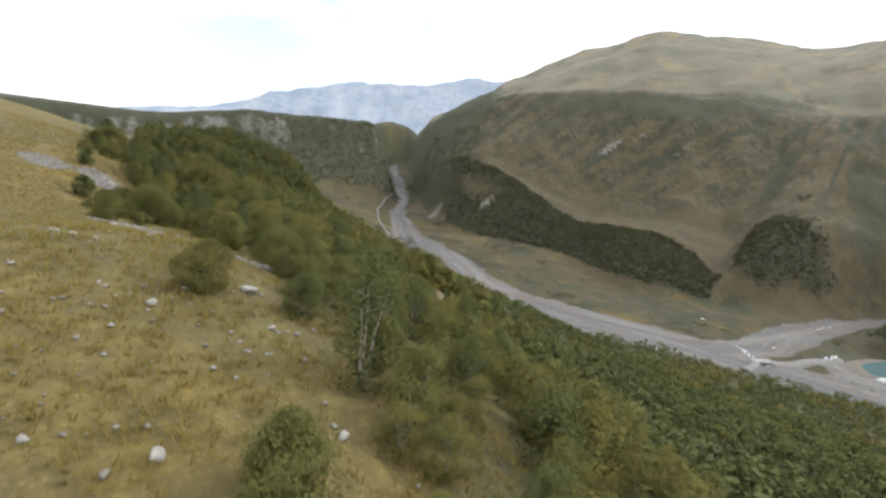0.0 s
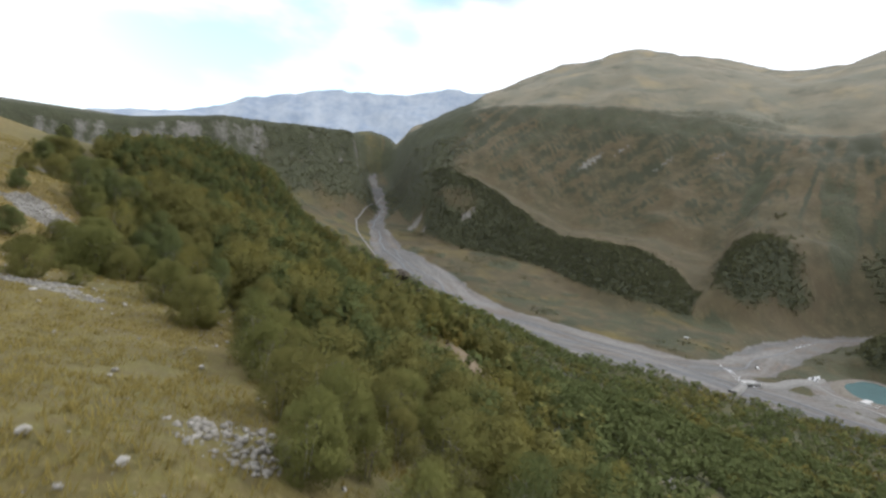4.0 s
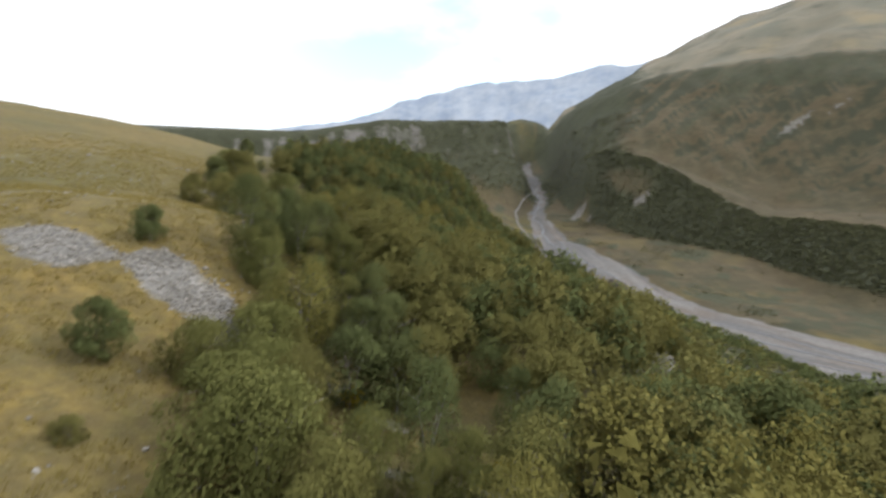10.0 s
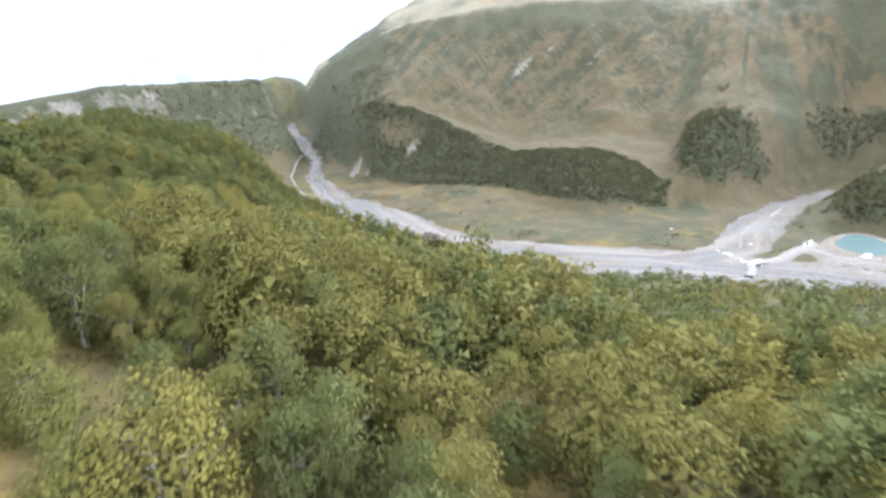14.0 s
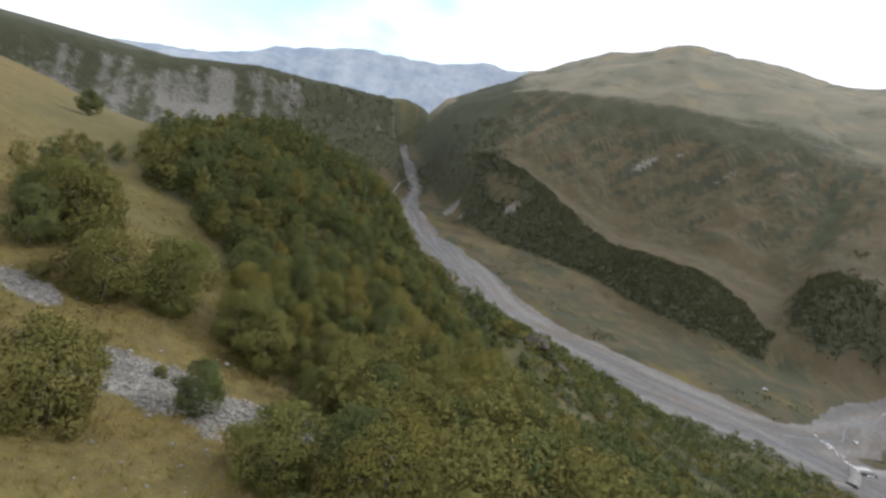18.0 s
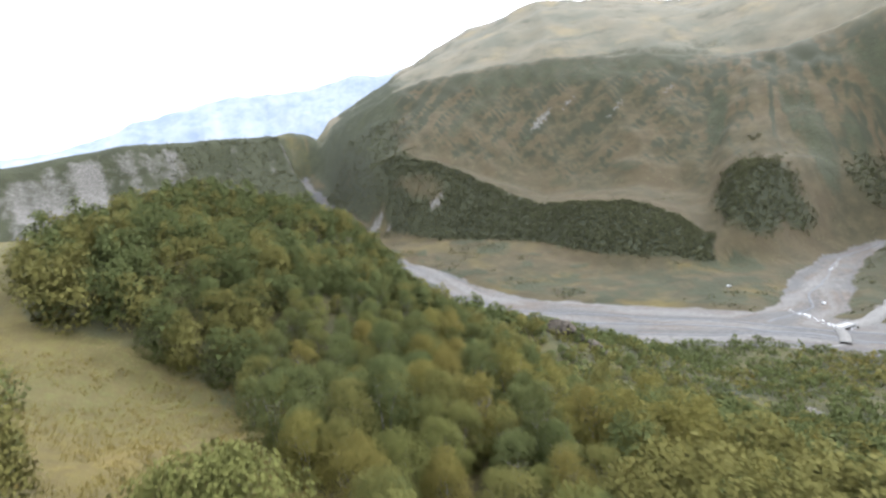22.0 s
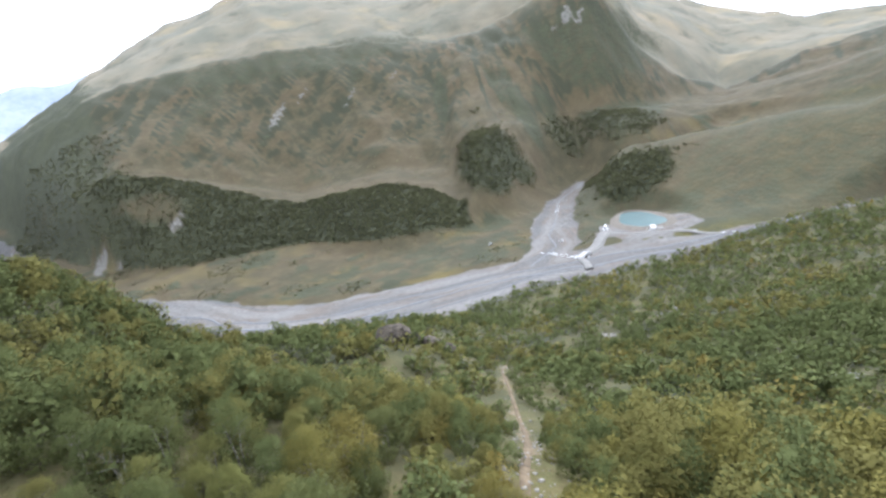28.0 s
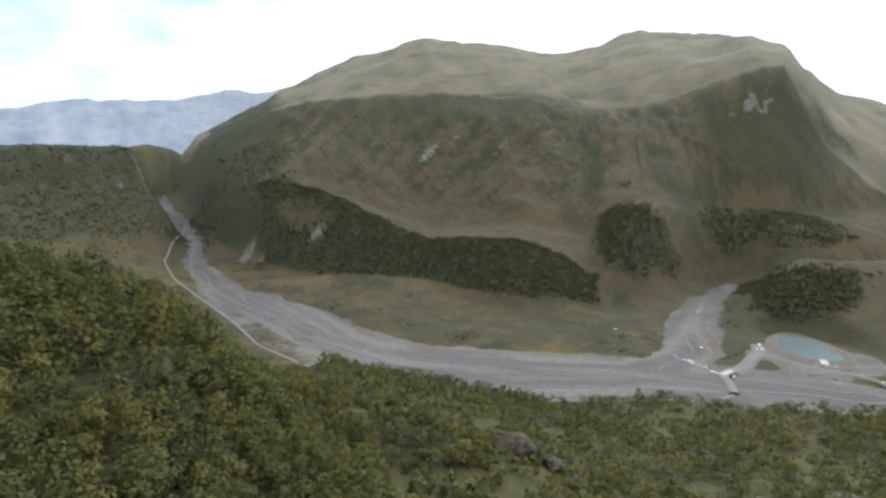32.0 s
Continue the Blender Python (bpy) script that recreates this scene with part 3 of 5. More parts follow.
def tree_thing(name, meshes, label, category, group):
    ob = new(name)
    part("trunk", meshes[0], ob, "pale thin birch stems")
    part("crown", meshes[1], ob)
    return tagged(ob, label, category, group)



class Heap:
    """Many copies of small templates, joined into one mesh with numpy."""

    def __init__(self):
        self.v, self.f, self.w, self.count = [], [], [], 0

    def add(self, form, place, turn, scale):
        c, s = math.cos(turn), math.sin(turn)
        spin = np.array(((c, s, 0), (-s, c, 0), (0, 0, 1)))
        self.v.append((form[0] * np.asarray(scale)) @ spin + np.asarray(place))
        self.f.append(form[1] + self.count)
        if len(form) > 2:
            self.w.append(form[2] @ spin)
        self.count += len(form[0])

    def mesh(self, name, material):
        v, f = np.concatenate(self.v).astype(np.float32), np.concatenate(self.f).astype(np.int32)
        me = bpy.data.meshes.new(name)
        me.vertices.add(len(v))
        me.vertices.foreach_set("co", v.ravel())
        me.loops.add(f.size)
        me.loops.foreach_set("vertex_index", f.ravel())
        me.polygons.add(len(f))
        me.polygons.foreach_set("loop_start", np.arange(0, f.size, f.shape[1], dtype=np.int32))
        me.update(calc_edges=True)
        me.materials.append(material)
        if self.w:
            set_way(me, np.concatenate(self.w))
        return me


def one(x, y):
    """The ground's height at one place."""
    return float(height(np.array([float(x)]), np.array([float(y)]))[0])


RIVER_RUN = [(*p, float(np.sum([math.hypot(b[0] - a[0], b[1] - a[1]) for a, b in zip(RIVER[:k], RIVER[1:k + 1])]))) for k, p in enumerate(RIVER)]


# ---- the ground, one sheet to the horizon ----
CENTRE = (-50.0, 75.0)
# the edge between open grass (west) and woods (east), from south to north
EDGE = [(20, -60), (6, 2), (-3, 13), (-7.5, 16.5), (-13, 30), (-18, 40), (-24, 53), (-31, 57), (-36, 60), (-46, 66), (-52, 74.5), (-59, 77), (-62, 84), (-61, 94), (-61, 99), (-65, 105), (-69, 109),
        (-74, 112), (-78, 119), (-81, 122), (-83.5, 128), (-87, 134), (-93, 138), (-101, 137), (-106, 143), (-113, 156), (-117, 180), (-118, 230), (-135, 290)]
# clearings in the woods and groves out on the grass: x, y, radius along x, radius along y
CLEAR = [(-40, 67.6, 5.2, 3.0), (-3, 75, 5, 8), (-9, 66, 4, 4), (16, 45, 3.0, 10), (30, 80, 3.5, 8), (-25.5, 93, 2.4, 8), (-20.5, 109, 2.4, 8), (-87.5, 124.5, 4, 7), (-70, 103, 3.5, 4)]
GROVES = [(-92, 115, 4.5, 3.5), (-99, 123, 5, 4.5), (-105, 131, 4.5, 4), (-108, 138, 4, 4)]
TRAIL = [(-59, 140), (-56, 143.5), (-51, 149), (-41, 162), (-28, 180), (-12, 202), (-4, 211), (10, 227)]
# bare stony patches: x, y, radius along x, radius along y
SCREE = [(-57, 71, 4.4, 2.6), (-53, 70.6, 2.6, 2.0), (-51.8, 72.6, 1.6, 1.0), (-64, 69, 3.4, 2.2), (-74.5, 100.3, 5.2, 2.9), (-69, 100.5, 2.6, 3.0), (-65.5, 102.5, 2.2, 2.0), (-85, 103, 2.2, 1.4), (-45.0, 70.8, 2.2, 1.3), (-41.5, 69.6, 1.3, 0.6), (-38.6, 65.4, 0.9, 0.5), (-39.5, 49.6, 2.0, 1.0), (-36.2, 48.9, 1.5, 0.8), (-33.6, 48, 1.3, 0.7), (-37.4, 51.2, 1.0, 0.6), (-21.6, 108, 1.3, 6.5), (-26.4, 95, 1.4, 7.5),
         (-14, 28, 2.4, 1.6), (-3, 250, 6, 4), (70, 239, 2.6, 5), (104, 234, 9, 2), (85, 200, 4.5, 2), (67, 193, 3.4, 1.6), (68, 220, 3.4, 1.4), (20, 150, 3, 2),
         (16, 45, 1.8, 8.0), (30, 80, 2.2, 6), (-66, 372, 8, 3), (-14, 396, 10, 3)]


def east(x, y):
    """Metres into the woods from the grass's edge; less than nothing out on the grass."""
    best, val = np.full(np.shape(x), 1e9), np.zeros(np.shape(x))
    for p, q in zip(EDGE[:-1], EDGE[1:]):
        dx, dy = q[0] - p[0], q[1] - p[1]
        t = np.clip(((x - p[0]) * dx + (y - p[1]) * dy) / (dx * dx + dy * dy), 0, 1)
        d = np.hypot(x - p[0] - t * dx, y - p[1] - t * dy)
        sign = np.where((x - p[0]) * dy - (y - p[1]) * dx > 0, 1.0, -1.0)
        near = d < best
        best, val = np.where(near, d, best), np.where(near, d * sign, val)
    return val


def bare(x, y):
    """Share of bare stones, from 0 to 1."""
    n = rough(x, y, 4, 43, 3)
    best = np.zeros(np.shape(x))
    for cx, cy, rx, ry in SCREE:
        best = np.maximum(best, step(1.25, 0.8, np.hypot((x - cx) / rx, (y - cy) / ry) + 0.8 * n))
    return best


def stony(x, y):
    """Where nothing grows: bare stones and the trail."""
    d, _ = along(x, y, TRAIL)
    return np.maximum(bare(x, y), step(2.2, 0.9, d))


def spots(x, y, rows):
    """Share of a set of ragged oval patches, from 0 to 1."""
    n = rough(x, y, 6, 42, 3)
    best = np.zeros(np.shape(x))
    for cx, cy, rx, ry in rows:
        best = np.maximum(best, step(1.2, 0.85, np.hypot((x - cx) / rx, (y - cy) / ry) + 0.35 * n))
    return best


def forest(x, y):
    """How thickly tall trees stand on the near hillside, from 0 to 1."""
    e = east(x, y) + 1.6 * rough(x, y, 9, 41, 3)
    deep = np.interp(y, (-40, 40, 60, 110, 130, 260, 300), (24, 26, 40, 52, 62, 60, 30))
    t, _ = along(x, y, TRAIL)
    band = step(-0.3, 1.0, e) * step(deep + 6, deep - 8, e) * step(300, 270, y) * step(-50, -10, y)
    # the gully below the first slope stands open
    band = band * (1 - 0.45 * step(-14, -6, x) * step(92, 80, y) * step(48, 56, y))
    return np.maximum(band * (1 - spots(x, y, CLEAR)), spots(x, y, GROVES)) * step(1.3, 3.4, t) * (1 - stony(x, y))


OPEN = [(-25, 214.5, 6, 3.4), (-16, 213.5, 3.4, 2.4)]


def shrubs(x, y):
    """How thickly low shrubs stand on the slope down to the river."""
    e = east(x, y) + 5 * rough(x, y, 26, 44, 3)
    d, (w,) = along(x, y, RIVER)
    gap = 0.5 * step(-0.7, -0.3, rough(x, y, 17, 45, 4)) + 0.5 * step(-0.3, 0.1, rough(x, y, 13, 65, 4))
    t, _ = along(x, y, TRAIL)
    return step(12, 34, e) * step(2, 16, d - w) * gap * (1 - stony(x, y)) * step(2, 4, t) * (1 - spots(x, y, OPEN)) * step(560, 500, np.hypot(x + 71, y - 138)) * (far_zone(x, y)[0] < 0)


# marks on the far side: bearing and rise from the station, half length and half width in degrees, tilt, strength
WOODED = [(-2.4, 0.137, 8.0, 2.5, 45, 0.9), (-2.5, -0.01, 3.2, 2.6, 50, 0.75), (23, 0.228, 15, 1.5, 0, 0.62), (13, 0.19, 3.4, 1.2, 45, 0.55), (29.5, 0.195, 3.0, 0.9, 45, 0.5), (37.7, 0.105, 2.9, 0.85, 84, 0.72),
          (46.6, 0.04, 5.8, 0.9, -72, 0.7), (44.2, 0.10, 3.2, 0.7, -66, 0.6), (54.5, 0.13, 7.0, 4.4, -30, 0.62), (56.5, -0.005, 4.5, 1.5, -5, 0.66), (29.1, 0.035, 1.9, 0.6, 0, 0.5), (17.3, 0.098, 1.6, 0.4, 42, 0.6),
          (49.5, 0.02, 5.0, 0.7, -70, 0.55), (21.5, 0.012, 1.8, 0.6, 10, 0.45), (33, 0.12, 2.2, 0.5, 50, 0.45), (9, 0.13, 3.0, 0.7, 45, 0.5)]
STONY = [(-9.8, 0.09, 0.9, 0.8, 60, 0.55), (19.4, 0.137, 2.1, 0.5, 45, 0.62), (22.6, 0.168, 1.2, 0.4, 45, 0.55), (27.6, 0.145, 2.0, 0.3, 47, 0.5), (33, 0.17, 1.0, 0.4, 40, 0.45), (52.6, 0.196, 1.1, 0.5, 80, 0.66), (53.9, 0.188, 0.9, 0.4, 70, 0.62),
         (51.2, 0.176, 0.8, 0.5, 40, 0.55), (6.6, -0.018, 1.5, 0.36, 55, 0.8), (-0.8, -0.055, 1.9, 0.5, 60, 0.8), (0.5, -0.075, 1.5, 0.36, 80, 0.7), (12, 0.08, 1.4, 0.4, 45, 0.35)]
BLUFF = [(42.3, -0.03, 4.6, 3.6, -60, 1.0), (45.2, -0.07, 2.6, 1.6, -60, 0.9), (40.2, -0.05, 2.2, 2.0, -50, 0.9), (50.6, -0.02, 3.4, 1.6, -55, 0.7), (55.5, -0.02, 4.2, 1.7, -8, 0.7), (60, -0.045, 2.4, 1.2, -10, 0.6)]
NOSE = [(4.4, 0.022, 3.3, 1.7, -10, 0.62)]
HILL_WOODS = [(57.2, -0.122, 4.6, 2.5, 6, 0.9), (53.6, -0.105, 2.0, 1.6, 30, 0.8), (66, -0.09, 2.4, 0.7, 20, 0.5)]


def marks(a, e, n, rows):
    best = np.zeros(np.shape(a))
    for a0, e0, long, wide, tilt, k in rows:
        c, s = math.cos(radians(tilt)), math.sin(radians(tilt))
        u, v = a - a0, 57.3 * (e - e0)
        best = np.maximum(best, k * step(1.3, 0.7, np.hypot((u * c + v * s) / long, (v * c - u * s) / wide) + 0.35 * n))
    return best


def stands(x, y, z):
    """How thickly trees stand on the spur, the bluff and the gorge walls across the valley."""
    zone, a = far_zone(x, y)
    r = np.hypot(x - STATION[0], y - STATION[1])
    e = (z - STATION[2]) / r
    n = rough(x, y, 46, 53, 4)
    spur = step(0.0, 0.15, zone) * step(1.07, 0.97, zone + 0.06 * n) * step(38.6, 37.6, a + 0.6 * n) * step(-1.0, 1.5, a + n)
    spur = spur * (1 - marks(a, e, 1.6 * n, NOSE)) * (1 - marks(a, e, 0.5 * n, STONY))
    bluff = 0.8 * marks(a, e, 1.3 * n, BLUFF) * step(0.0, 0.1, zone)
    return np.maximum.reduce([spur, bluff, marks(a, e, n, HILL_WOODS) * step(300, 420, r) * (zone < 0)])


def covers(x, y, z):
    """What lies on the ground: shares of gravel, rock, green, heath, wood floor and the rest."""
    d, (w, run) = along(x, y, RIVER_RUN)
    d2, (w2,) = along(x, y, STREAM)
    bed = np.minimum(d - w, d2 - w2) + 7 * rough(x, y, 24, 51, 4)
    gravel = np.maximum(step(4, -2, bed), step(46, 36, np.hypot(x - 312, y - 374) + 8 * rough(x, y, 20, 57)))
    # a brown shingle flat between the road and the main channel
    u, v = (x + 46) * 0.37 - (y - 610) * 0.93, (x + 46) * 0.93 + (y - 610) * 0.37
    gravel = gravel * (1 - 0.55 * step(1.25, 0.7, np.hypot(u / 105, (v + 16) / 17) + 0.5 * rough(x, y, 30, 58, 3)))
    braid = np.clip(0.5 + 0.75 * rough(np.minimum(d, d2) + 0.12 * x + 5 * rough(x, y, 60, 87, 2), run * 0.10, 9, 86, 3), 0, 1)
    zone, a = far_zone(x, y)
    r = np.hypot(x - STATION[0], y - STATION[1]) + 1e-6
    e = (z - STATION[2]) / r
    n = rough(x, y, 46, 53, 4)
    hill = ridge(x, y, RIGHT_HILL, 0.6, 40)
    pl = -signed(x, y, PLATEAU)
    heath = np.maximum.reduce([step(-0.1, 0.2, zone), step(-8, 4, hill - z) * step(300, 420, r), 0.95 * np.maximum(step(420, 520, y), step(340, 400, y) * step(120, 180, x)), step(-330, -200, pl)])
    side = step(620, 760, y) * step(-80, -130, x + 0.12 * (y - 700))
    green = 0.30 + 1.0 * rough(x, y, 30, 52, 4) * step(330, 200, r) + 0.5 * step(20, 120, east(x, y)) * step(480, 400, y) + 0.45 * side + 0.6 * step(14, 40, east(x, y)) * step(420, 380, y) + 0.8 * step(1500, 1620, y)
    right = step(-10, 2, hill - z) * step(300, 420, r) * (zone < 0)
    heath = heath * (1 - 0.55 * side * step(-180, -300, pl)) * (1 - 0.8 * step(1500, 1600, y) * (zone < 0))
    heath = np.maximum(heath, 0.75 * step(415, 440, r) * step(240, 300, x) * (zone < 0))
    far = step(-0.05, 0.1, zone)
    heath = np.where(zone < 0, np.clip(heath + 0.9 * rough(x, y, 40, 88, 4) * step(420, 500, y) * (1 - right), 0, 1), heath)
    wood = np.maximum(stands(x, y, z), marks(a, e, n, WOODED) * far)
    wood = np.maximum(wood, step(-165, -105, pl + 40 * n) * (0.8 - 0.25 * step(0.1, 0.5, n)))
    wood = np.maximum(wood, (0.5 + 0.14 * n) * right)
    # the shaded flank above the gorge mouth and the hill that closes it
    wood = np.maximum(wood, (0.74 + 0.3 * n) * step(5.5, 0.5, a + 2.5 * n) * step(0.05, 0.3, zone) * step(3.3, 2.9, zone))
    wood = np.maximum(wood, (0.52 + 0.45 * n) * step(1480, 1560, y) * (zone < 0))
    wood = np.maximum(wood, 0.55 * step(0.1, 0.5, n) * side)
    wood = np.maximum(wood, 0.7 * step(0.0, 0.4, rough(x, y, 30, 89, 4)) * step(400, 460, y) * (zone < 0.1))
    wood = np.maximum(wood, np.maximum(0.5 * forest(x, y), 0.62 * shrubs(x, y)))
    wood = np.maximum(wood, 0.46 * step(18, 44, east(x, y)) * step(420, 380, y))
    # bare cliff under the plateau's rim, gullied straight down; only a thin band of rock towards the gorge
    rib = rough(0.85 * x + 0.5 * y, 0.16 * pl, 13, 56, 4)
    bold = step(-350, -440, x + 40 * n)
    rock = step(-46 - 130 * bold, -26 - 60 * bold, pl + 50 * rib + 30 * n) * step(2, -7, pl) * np.clip(0.32 + 0.2 * bold + 0.42 * rib + 0.5 * n, 0, 0.8)
    nose = 0.22 * marks(a, e, 1.6 * n, NOSE) * step(0.05, 0.2, zone) * step(1.0, 0.85, zone)
    rock = np.maximum.reduce([rock, marks(a, e, 0.8 * n, STONY) * np.maximum(far, step(700, 800, r)), nose, 0.72 * bare(x, y)])
    # fine gullies: slanting on the broad face, turning about on the right-hand buttress
    lean = np.interp(a, (34, 38, 46), (1.0, 0.1, -0.31))
    cross = a - 57.3 * e * lean
    streak = 0.33 + 0.26 * step(2.3, 2.95, zone) + 0.95 * rough(cross * 14, e * 57.3 * 2.2, 5, 77, 4) + 0.5 * rough(cross * 14, e * 57.3 * 1.6, 2.2, 76, 3) + 0.25 * n
    streak = np.clip(streak, 0, 1) * step(1.95, 2.2, zone + 0.1 * n)
    t, _ = along(x, y, TRAIL)
    path = np.maximum(0.6 * step(1.5, 0.3, t + 1.0 * rough(x, y, 3, 78, 3)), 0.6 * step(1.2, 0.6, np.hypot((x + 3) / 4.5, (y - 78) / 6) + 0.5 * rough(x, y, 4, 59, 3)))
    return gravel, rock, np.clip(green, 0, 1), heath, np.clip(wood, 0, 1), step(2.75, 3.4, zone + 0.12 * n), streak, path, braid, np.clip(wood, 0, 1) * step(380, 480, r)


def ground():
    rings = np.concatenate([np.geomspace(2, 400, 255), np.geomspace(404, 1300, 118), np.geomspace(1330, 4650, 52)])
    turns = np.radians(np.concatenate([np.arange(-80, 100, 0.4), np.arange(100, 280, 4.0)]))
    r, a = np.meshgrid(rings, turns, indexing="ij")
    x, y = CENTRE[0] + r * np.sin(a), CENTRE[1] + r * np.cos(a)
    z = height(x, y)
    nr, na = r.shape
    verts = np.stack([x.ravel(), y.ravel(), z.ravel()], 1)
    i, j = np.meshgrid(np.arange(nr - 1), np.arange(na), indexing="ij")
    k = (j + 1) % na
    quads = np.stack([i * na + j, (i + 1) * na + j, (i + 1) * na + k, i * na + k], -1).reshape(-1, 4)
    mid = len(verts)
    verts = np.vstack([verts, [(CENTRE[0], CENTRE[1], one(*CENTRE))]])
    tris = [(mid, q, (q + 1) % na) for q in range(na)]
    me = bpy.data.meshes.new("ground")
    me.from_pydata(verts.tolist(), [], quads[:, ::-1].tolist() + [t[::-1] for t in tris])
    me.materials.append(GROUND)
    me.shade_smooth()
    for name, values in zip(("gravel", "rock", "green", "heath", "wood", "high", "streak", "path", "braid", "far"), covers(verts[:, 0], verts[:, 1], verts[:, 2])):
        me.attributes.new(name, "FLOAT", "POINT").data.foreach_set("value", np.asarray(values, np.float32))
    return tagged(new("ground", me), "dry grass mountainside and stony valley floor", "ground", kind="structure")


ground()


# ---- far blue range behind the gorge ----
def far_range():
    m = Nodes("far mountainside with painted haze")
    # distance haze is put into the pale blue base colour and a faint glow
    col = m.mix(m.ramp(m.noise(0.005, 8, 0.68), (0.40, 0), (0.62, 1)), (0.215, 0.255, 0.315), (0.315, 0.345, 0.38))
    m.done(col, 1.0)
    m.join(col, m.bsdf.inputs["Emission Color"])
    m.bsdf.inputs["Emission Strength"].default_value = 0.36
    bear = (-60, -40, -28, -24.9, -19.1, -15, -10, -7, -2.3, 0.5, 3.3, 9, 20)
    up = (0.04, 0.07, 0.125, 0.155, 0.19, 0.21, 0.218, 0.222, 0.252, 0.25, 0.262, 0.28, 0.25)
    a, t = np.meshgrid(np.arange(-60, 20, 0.2), np.linspace(0, 1, 60), indexing="ij")
    rr = 2900 + 1400 * t
    x, y = STATION[0] + rr * np.sin(np.radians(a)), STATION[1] + rr * np.cos(np.radians(a))
    top = STATION[2] + 4200 * (np.interp(a, bear, up) + 0.006 * rough(a * 40, a * 0, 60, 71, 4))
    z = 150 + (top - 150) * (0.35 * t + 0.65 * t * t) + 210 * rough(x, y, 460, 72, 6) * np.sin(math.pi * np.clip(t, 0, 1)) ** 0.7
    na, nt = a.shape
    i, j = np.meshgrid(np.arange(na - 1), np.arange(nt - 1), indexing="ij")
    quads = np.stack([i * nt + j, (i + 1) * nt + j, (i + 1) * nt + j + 1, i * nt + j + 1], -1).reshape(-1, 4)
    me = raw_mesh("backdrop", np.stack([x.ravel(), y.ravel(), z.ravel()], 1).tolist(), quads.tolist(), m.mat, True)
    tagged(new("backdrop", me), "far mountain range with blue haze painted in", "mountains", kind="structure")


far_range()

# ---- the wooded hillside ----
SIZES = ((6.6, 4.6), (5.8, 4.2), (7.1, 4.7), (5.3, 4.0), (6.1, 5.0), (4.8, 3.8))
SORTS = (LEAF, LEAF_OLIVE, LEAF_DARK, LEAF, LEAF_OLIVE, LEAF_DARK)
NEAR_SORTS = [tree_meshes(k + 1, tall, wide, 78, 230, 0.045, leaf=SORTS[k], low=0.06) for k, (tall, wide) in enumerate(SIZES)]
SECOND_SORTS = [tree_meshes(k + 11, tall, wide, 58, 125, 0.058, leaf=SORTS[k], low=0.05) for k, (tall, wide) in enumerate(SIZES)]
CLOSE = [crown_cloud(35 + k, tall, wide, 44, 66, 0.083, 0.04, 46) for k, (tall, wide) in enumerate(SIZES)]
MIDDLE = [crown_cloud(30 + k, tall, wide, 32, 27, 0.148, 0.04, 36) for k, (tall, wide) in enumerate(SIZES)]
CLOUDS = [crown_cloud(20 + k, tall, wide, 24, 16, 0.20, 0.04, 28) for k, (tall, wide) in enumerate(SIZES)]
LOW_SIZES = ((2.3, 3.0), (1.8, 2.6), (2.8, 3.2))
COARSE = [crown_cloud(55 + k, tall, wide, 8, 7, 0.25, 0.0, 6) for k, (tall, wide) in enumerate(LOW_SIZES)]
FINE = [crown_cloud(50 + k, tall, wide, 24, 32, 0.088, 0.0, 16) for k, (tall, wide) in enumerate(LOW_SIZES)]
BUSHES = [crown_cloud(40 + k, tall, wide, 12, 11, 0.185, 0.0, 10) for k, (tall, wide) in enumerate(LOW_SIZES)]
FAR_TREES = [crown_cloud(60 + k, 3.0, 4.4, 5, 4, 0.66, 0.0, 4) for k in range(4)]
LINE = [(r[1], r[2]) for r in PATH]


